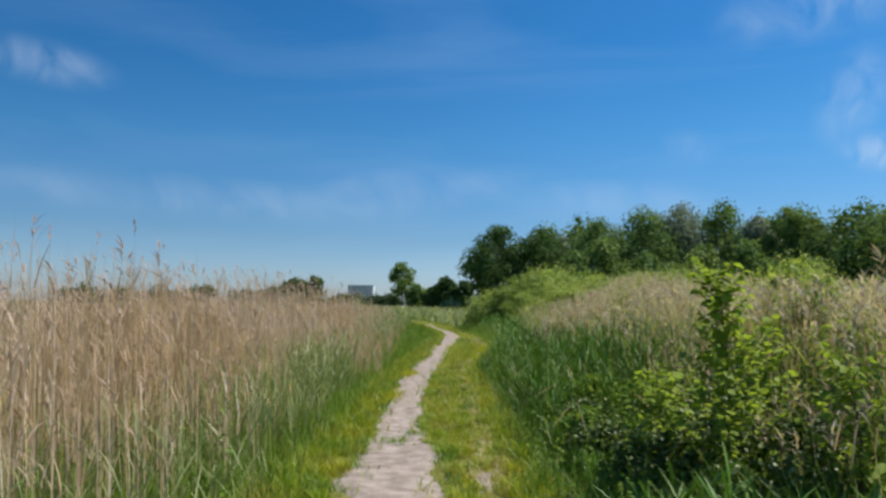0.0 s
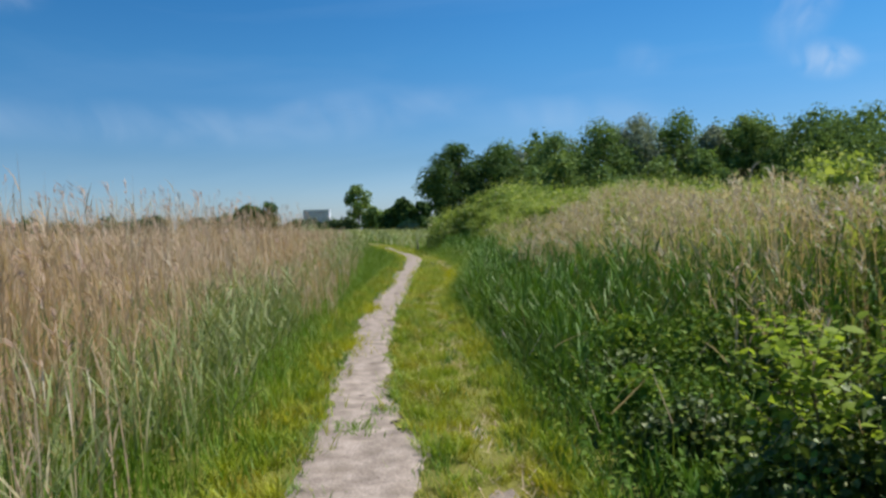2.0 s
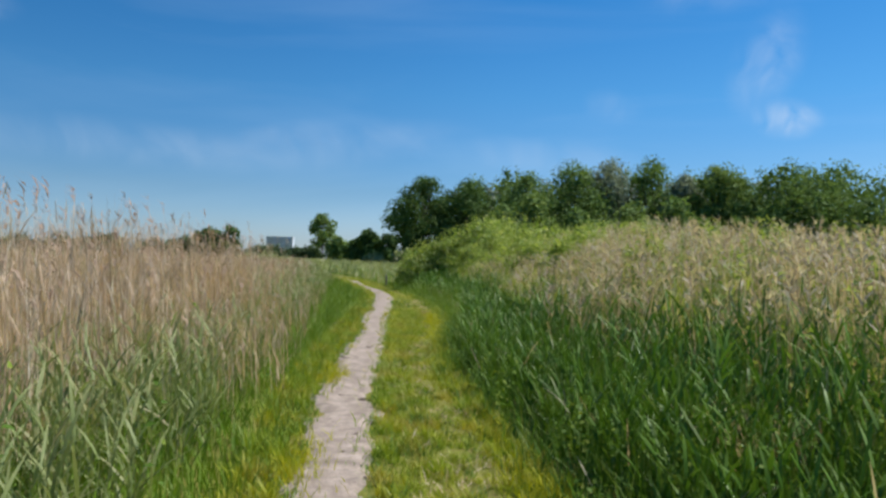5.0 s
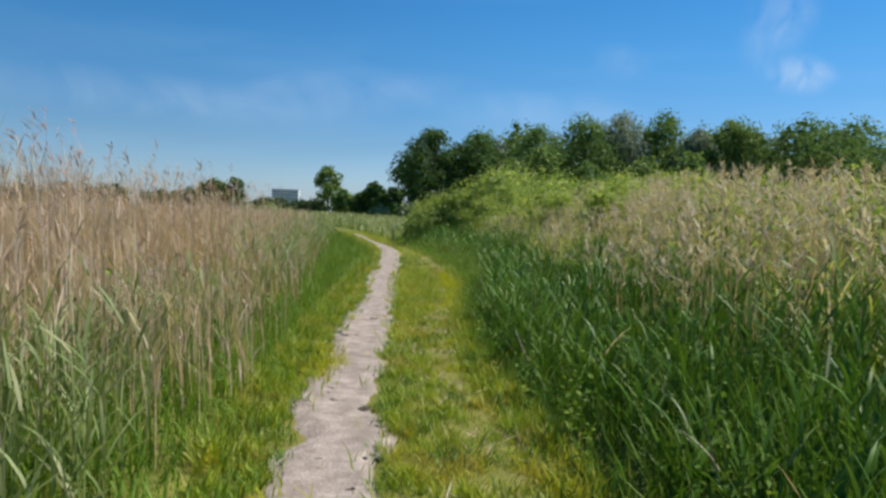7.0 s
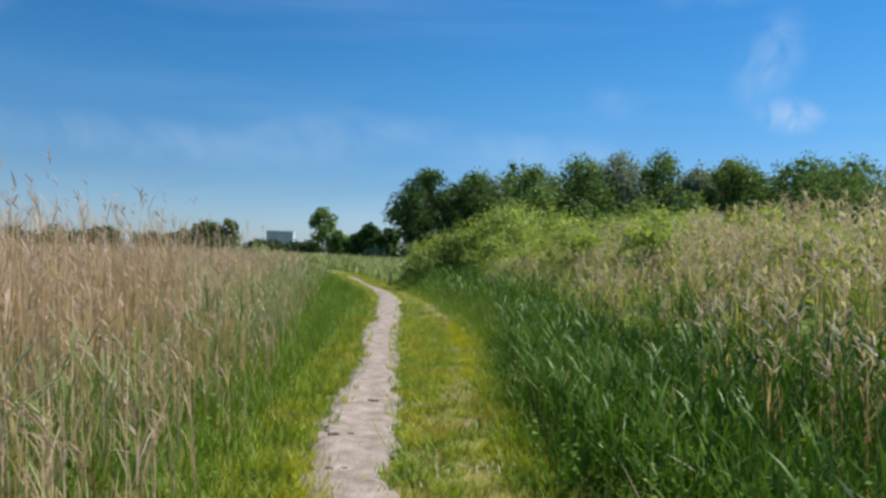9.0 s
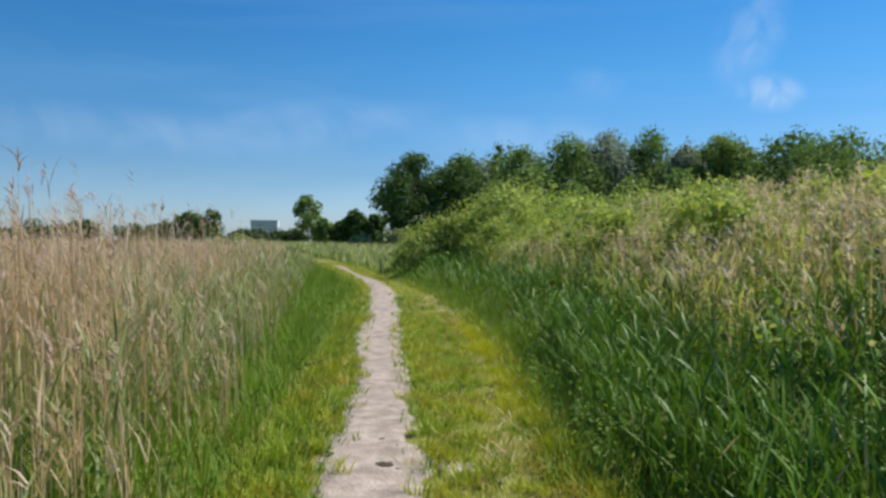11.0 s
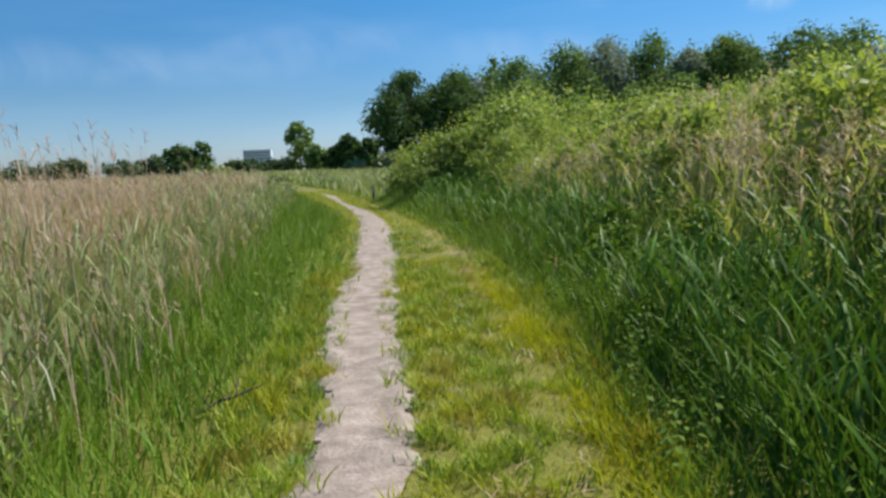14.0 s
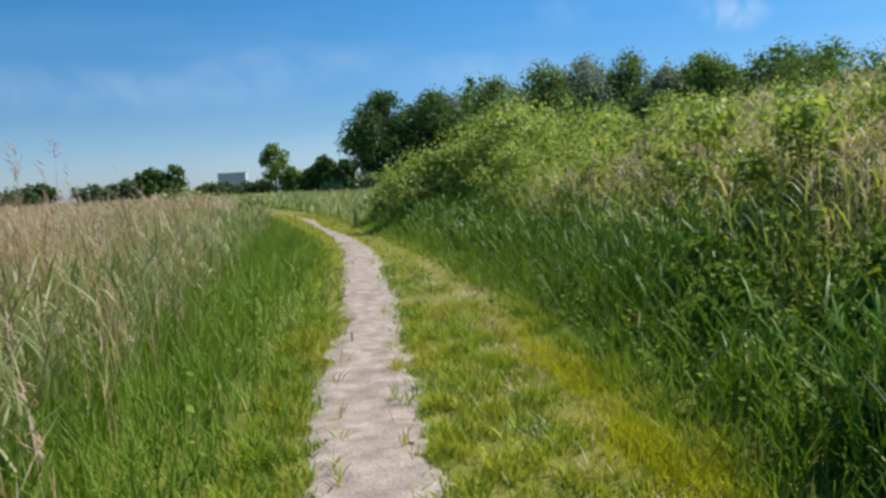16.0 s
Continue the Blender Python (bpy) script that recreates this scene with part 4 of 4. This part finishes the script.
def marsh_herbs():
    """Tall leafy herbs with cream flower heads, woven through the reeds of the bank."""
    vs, ls, caps, at = [], [], [], 0
    for y0, y1, x0, x1, dens in ((5, 19, 2.0, 6.0, 4.5), (19, 40, 1.35, 6.5, 14.0)):
        x, y = scatter(off(verge_right, x0), off(verge_right, x1), y0, y1, dens)
        keep = (rng.random(len(x)) < np.clip(0.65 + 0.5 * smooth_noise(x, y, 1.7, 71), 0.1, 1)) & (open_spot(x, y) > 0.8)
        x, y = x[keep], y[keep]
        n = len(x)
        most = np.interp(y, (5, 15, 22, 28, 40), (1.55, 1.7, 2.1, 2.45, 2.6))
        h = np.minimum(0.95 + 0.38 * (x - verge_right(y) - 1.3), most) * rng.uniform(0.8, 1.12, n)
        b = based(x, y)
        az = rng.uniform(0, 6.28, n)
        lean = rng.uniform(0, 0.12, n)
        d = np.stack([np.cos(az), np.sin(az), 0 * az], 1)
        caps.append((strips(b, az, h, np.full(n, 0.008), lean, np.full(n, 0.02), 2), 0))
        for k in range(18):
            f = np.clip(0.28 + 0.72 * (k + rng.uniform(0, 1, n)) / 18, 0, 1)
            a = k * 2.4 + rng.uniform(-0.6, 0.6, n)
            side = np.stack([np.cos(a), np.sin(a), 0 * a], 1)
            c = b + d * (h * lean * f)[:, None] + side * (0.09 * (1.25 - f))[:, None]
            c[:, 2] += h * f
            nrm = side * 0.6 + np.array([0, 0, 0.9]) + 0.35 * rng.normal(size=(n, 3))
            nrm /= np.linalg.norm(nrm, axis=1)[:, None]
            v, fc = leaf_cards(c, rng.uniform(0.06, 0.12, n), nrm)
            vs.append(v), ls.append(fc + at)
            at += len(v)
        bloom = rng.random(n) < 0.45
        m = int(bloom.sum())
        top = (b + d * (h * lean)[:, None])[bloom]
        top[:, 2] += h[bloom] * 0.98
        for k in range(7):
            caps.append((strips(top + rng.normal(0, 0.025, (m, 3)), rng.uniform(0, 6.28, m), rng.uniform(0.04, 0.09, m), rng.uniform(0.010, 0.02, m), rng.uniform(0.3, 0.9, m), rng.uniform(0, 0.5, m), 2), 1))
    v, u, (q, t), i = joined(caps)
    leaves = np.concatenate(ls)
    me = raw_mesh("marsh_herbs", np.concatenate(vs + [v]), [leaves, q + at, t + at], [HERB, PLUME_PALE], index=np.concatenate([np.zeros(len(leaves)), i]))
    tagged(new("marsh_herbs", me), "tall leafy herbs with cream flower heads among reeds", "herbs", kind="stuff")


def broken_reeds():
    """Pale snapped reed blades that lean out of the green growth."""
    g = np.random.default_rng(81)
    n = 150
    y = g.uniform(6, 34, n)
    x = verge_right(y) + g.uniform(0.35, 1.9, n)
    b = based(x, y)
    b[:, 2] += g.uniform(0.15, 0.55, n)
    stuff("broken_reeds", [(strips(b, g.uniform(0, 6.28, n), g.uniform(0.18, 0.42, n), g.uniform(0.010, 0.018, n), g.uniform(0.45, 0.9, n), g.uniform(-0.1, 0.5, n), 3), 0)], [PLUME_PALE],
          "pale broken reed blades leaning in green growth", "reeds")


def dead_branch():
    """A dark dead branch that lies in the grass."""
    root = new("dead_branch")
    root.location = (-1.6, 23.95, 0.03)
    tagged(root, "dark dead forked branch lying in green grass", "branch")
    v, q = tube([(-0.20, -0.06, 0.0), (-0.08, 0.0, 0.05), (0.04, 0.02, 0.08), (0.20, 0.10, 0.12)], (0.016, 0.014, 0.011, 0.004), 7)
    part("stem", raw_mesh("stem", v, [q], [BARK], smooth=True), root)
    for p, e in (((-0.08, 0.0, 0.05), (0.02, -0.14, 0.10)), ((0.04, 0.02, 0.08), (0.02, 0.18, 0.16)), ((-0.14, -0.03, 0.02), (-0.22, 0.10, 0.10))):
        p, e = np.array(p), np.array(e)
        v, q = tube([p, (p + e) / 2 + (0, 0, 0.02), e], (0.009, 0.006, 0.002), 6)
        part("twig", raw_mesh("twig", v, [q], [BARK], smooth=True), root)


def clods():
    """Dark earth clods and trodden tufts on the footpath."""
    g = np.random.default_rng(21)
    shapes = []
    for s in range(4):
        bm = bmesh.new()
        bmesh.ops.create_icosphere(bm, subdivisions=2, radius=1)
        for v in bm.verts:
            n = 1.4 * noise.noise(v.co * 2.4 + Vector((s * 7, 0, 0)))
            v.co = Vector((v.co.x * (1 + 0.45 * n), v.co.y * (0.8 + 0.3 * n), max(v.co.z, -0.2) * (0.5 + 0.35 * n)))
        shapes.append(from_bm("earth_clod", bm, EARTH))
    spots = ((-1.1, 16.1, 0.05), (-0.78, 15.45, 0.055), (-0.78, 13.7, 0.06), (-0.8, 20.25, 0.075), (-0.81, 20.95, 0.05), (-1.11, 18.8, 0.07), (-0.98, 18.85, 0.04), (-1.2, 19.1, 0.05), (-0.53, 9.9, 0.07), (-0.95, 9.9, 0.03), (-0.8, 9.85, 0.045))
    for k in range(150):
        y = g.uniform(6, 33)
        edge = g.random() < 0.6
        x = float(path_x(y) + path_half(y) * (g.choice((-1, 1)) * g.uniform(0.7, 1.05) if edge else g.uniform(-0.6, 0.6)))
        r = g.uniform(0.010, 0.032) * g.uniform(0.5, 1.0)
        if k < len(spots):
            x, y, r = spots[k][0], spots[k][1], spots[k][2] * 0.7
        ob = new("earth_clod", shapes[k % 4])
        ob.matrix_basis = pose(x, y, float(ground_z(np.array([x]), np.array([y]))[0]) + 0.014, 0, 0, g.uniform(0, 360)) @ Matrix.Diagonal((r * g.uniform(1, 2.4), r * g.uniform(0.7, 1.6), r * 0.5, 1))
        tagged(ob, "small dark clod of earth on the sandy path", "clod", group="clods on the footpath")


def straw():
    """Flattened dead grass in the grown-over wheel track."""
    x, y = scatter(off(verge_right, -0.75), off(verge_right, 0.05), 5, 36, 300)
    mass = smooth_noise(x, y, 1.3, 60) + 0.5 * smooth_noise(x, y, 0.35, 61)
    keep = mass > rng.uniform(-0.1, 0.9, len(x))
    x, y = x[keep], y[keep]
    n = len(x)
    b = based(x, y)
    b[:, 2] += rng.uniform(0.01, 0.03, n)
    stuff("dead_grass", [(strips(b, rng.uniform(0, 6.28, n), rng.uniform(0.06, 0.16, n), rng.uniform(0.005, 0.010, n), rng.uniform(0.75, 0.95, n), rng.uniform(0.0, 0.3, n), 2), 0)], [DRY],
          "flattened straw-coloured dead grass in the wheel track", "grass")


LIME = leafy("lime_grass", ((0, (0.30, 0.34, 0.012)), (0.6, (0.42, 0.43, 0.015)), (1, (0.55, 0.50, 0.03))), through_light=0.45, gloss=0.1)


def lime_patches():
    """Bright yellow-green patches of fine short grass along the verge."""
    g = np.random.default_rng(52)
    xs, ys = [], []
    for x, y, rx, ry, n in ((0.80, 25.5, 0.13, 0.40, 2000), (0.74, 23.2, 0.13, 0.45, 1700), (0.86, 27.6, 0.12, 0.55, 1500), (0.55, 21.8, 0.11, 0.45, 900), (0.5, 12.2, 0.1, 0.6, 500), (-1.2, 12.6, 0.12, 0.5, 500), (-1.22, 17.2, 0.12, 0.5, 500), (0.5, 18.2, 0.12, 0.6, 600)):
        xs.append(x + g.normal(0, rx, n)), ys.append(y + g.normal(0, ry, n))
    x, y = np.concatenate(xs), np.concatenate(ys)
    n = len(x)
    stuff("lime_grass", [(strips(based(x, y), g.uniform(0, 6.28, n), g.uniform(0.06, 0.17, n), g.uniform(0.005, 0.009, n), g.uniform(0.1, 0.5, n), g.uniform(0.1, 0.5, n), 2), 0)], [LIME],
          "bright lime-yellow patches of fine verge grass", "grass")


def verge_tufts():
    """Taller dark tufts on the strip between the two tracks, and a dry tussock in the grass."""
    g = np.random.default_rng(44)
    cx, cy, ch = [], [], []
    for k in range(210):
        y = g.uniform(6, 36)
        lo, hi = path_x(y) + path_half(y) * 1.1, verge_right(y) - 0.05
        if k % 3 == 0:
            lo, hi = path_x(y) - path_half(y) * 1.1 - 0.2, path_x(y) - path_half(y) * 1.1
        m = int(g.integers(14, 40))
        cx.append(g.uniform(lo, hi) + g.normal(0, 0.06, m)), cy.append(y + g.normal(0, 0.10, m)), ch.append(np.full(m, g.uniform(0.07, 0.17)))
    x, y, h = np.concatenate(cx), np.concatenate(cy), np.concatenate(ch)
    n = len(x)
    stuff("grass_tufts", [(strips(based(x, y), g.uniform(0, 6.28, n), h * g.uniform(0.6, 1.2, n), g.uniform(0.005, 0.010, n), g.uniform(0.1, 0.5, n), g.uniform(0.1, 0.5, n), 2), 0)], [SHOOT],
          "darker tufts of grass on the verge beside the footpath", "grass")
    for tx, ty, r, m in ((2.07, 11.8, 0.22, 420), (2.75, 28.8, 0.25, 380)):
        x, y = tx + g.normal(0, r * 0.6, m), ty + g.normal(0, r * 0.6, m)
        az = np.arctan2(y - ty, x - tx)
        me = joined([(strips(based(x, y), az, g.uniform(0.45, 0.85, m), g.uniform(0.006, 0.011, m), g.uniform(0.05, 0.3, m), g.uniform(0.05, 0.5, m), 3), 0)])
        tagged(new("dry_tussock", raw_mesh("dry_tussock", me[0], me[2], [DRY], me[1], me[3])), "dry straw-brown grass tussock in green growth", "tussock")


def path_tufts():
    """Short dark grass tufts that stand in the sand."""
    g = np.random.default_rng(33)
    cx, cy = [], []
    for y, x, n in ((8.65, -0.70, 80), (9.2, -0.57, 90), (8.65, -0.87, 50), (9.9, -0.53, 40), (15.85, -0.58, 40), (17.8, -0.6, 25), (8.4, -0.6, 10), (7.2, -0.85, 8), (11.7, -0.55, 14), (12.7, -0.8, 8), (20.6, -0.6, 12), (19.8, -0.55, 14), (16.1, -1.1, 6), (23.2, -0.4, 8), (25.5, -0.42, 14)):
        cx.append(x + g.normal(0, 0.07, n)), cy.append(y + g.normal(0, 0.13, n))
    for _ in range(420):
        y = g.uniform(6, 36)
        x = path_x(y) + path_half(y) * g.choice((-1, 1)) * g.uniform(0.88, 1.25)
        cx.append(x + g.normal(0, 0.035, 12)), cy.append(y + g.normal(0, 0.06, 12))
    x, y = np.concatenate(cx), np.concatenate(cy)
    n = len(x)
    stuff("path_tufts", [(strips(based(x, y) + np.array([0, 0, 0.02]), g.uniform(0, 6.28, n), g.uniform(0.03, 0.09, n), g.uniform(0.006, 0.011, n), g.uniform(0.2, 0.7, n), g.uniform(0.1, 0.5, n), 2), 0)], [MEADOW],
          "small grass tufts growing in the sandy footpath", "grass")


woods()
distance_trees()
thickets()


# ---- building far beyond the meadow ----
def box(bm, x0, y0, z0, x1, y1, z1):
    bmesh.ops.create_cube(bm, size=1, matrix=Matrix.Translation(((x0 + x1) / 2, (y0 + y1) / 2, (z0 + z1) / 2)) @ Matrix.Diagonal((x1 - x0, y1 - y0, z1 - z0, 1)))


def from_bm(name, bm, mat):
    me = bpy.data.meshes.new(name)
    bm.to_mesh(me)
    bm.free()
    me.materials.append(mat)
    return me


def tower_block():
    root = new("apartment_building")
    root.location = (-105.0, 760, 0)
    tagged(root, "grey-blue flat-roofed block far behind the trees", "building")
    bm = bmesh.new()
    box(bm, -13.2, 0, 0, 13.2, 14, 21.4)
    bmesh.ops.bevel(bm, geom=bm.edges[:], offset=0.15, segments=1, affect="EDGES")
    part("wall", from_bm("wall", bm, CONCRETE), root)
    bm = bmesh.new()
    box(bm, -13.5, -0.3, 21.4, 13.5, 14.3, 22.1)
    part("roof", from_bm("roof", bm, CONCRETE), root)
    bm = bmesh.new()
    box(bm, -0.7, -0.12, -0.55, 0.7, 0.05, 0.55)
    pane = from_bm("pane", bm, PANE)
    bm = bmesh.new()
    for x0, z0, x1, z1 in ((-0.85, -0.7, 0.85, -0.57), (-0.85, 0.57, 0.85, 0.7), (-0.85, -0.57, -0.72, 0.57), (0.72, -0.57, 0.85, 0.57)):
        box(bm, x0, -0.18, z0, x1, 0.05, z1)
    casing = from_bm("casing", bm, CONCRETE)
    for f in range(7):
        for c in range(11):
            w = part("window", casing, root)
            w.location = (-12 + 2.4 * c, 0, 2.0 + 2.9 * f)
            part("pane", pane, w)


def post():
    root = new("wooden_post")
    root.location = (-0.35, 51.0, -0.03)
    tagged(root, "short dark weathered wooden post beside the footpath", "post")
    v, q = tube([(0, 0, 0), (0.005, 0, 0.35), (0.0, 0.01, 0.66), (0, 0.01, 0.72)], (0.065, 0.06, 0.058, 0.04), 10)
    part("shaft", raw_mesh("shaft", v, [q], [TIMBER], smooth=True), root)
    v, q = tube([(0, 0.01, 0.715), (0, 0.01, 0.735)], (0.041, 0.015), 10)
    part("cap", raw_mesh("cap", v, [q], [TIMBER]), root)


def clouds():
    for az, el, w, h, tilt, mat in CLOUDS:
        a, b = radians(az), radians(el)
        at = 4200 * Vector((math.sin(a) * math.cos(b), math.cos(a) * math.cos(b), math.sin(b)))
        g = np.linspace(-0.5, 0.5, 13)
        U, V = np.meshgrid(g, g)
        v = np.stack([U * w, V * h, 0.04 * w * np.cos(U * 3)], -1).reshape(-1, 3)
        i = (np.arange(12)[:, None] * 13 + np.arange(12)[None]).ravel()
        me = raw_mesh("cloud", v, [np.stack([i, i + 1, i + 14, i + 13], 1)], [mat], uv=np.stack([U + 0.5, V + 0.5], -1).reshape(-1, 2), smooth=True)
        ob = tagged(new("backdrop_cloud", me), "thin white wisp of cirrus in the blue sky", "cloud", kind="structure")
        ob.matrix_world = look(tuple(at), (0, 0, 0)) @ pose(0, 0, 0, 0, 0, tilt)


CLOUDS = ((29.3, 10.7, 430, 260, 10, PUFF), (28.0, 14.6, 420, 700, 24, CIRRUS), (27.5, 21.5, 1500, 560, -8, CIRRUS), (-31.0, 16.2, 900, 300, 6, CIRRUS),
          (-20.0, 7.8, 3600, 330, 2, VEIL), (-3.5, 8.7, 1900, 330, -8, VEIL), (-8.5, 9.2, 800, 180, -12, VEIL), (12.0, 8.2, 1500, 300, 4, VEIL), (17.2, 12.0, 420, 240, 10, VEIL))
tower_block()
post()
clouds()
near_shrubs()
leafy_shrubs()
weeds()
marsh_herbs()
broken_reeds()
dead_branch()
path_tufts()
straw()
lime_patches()
verge_tufts()
clods()
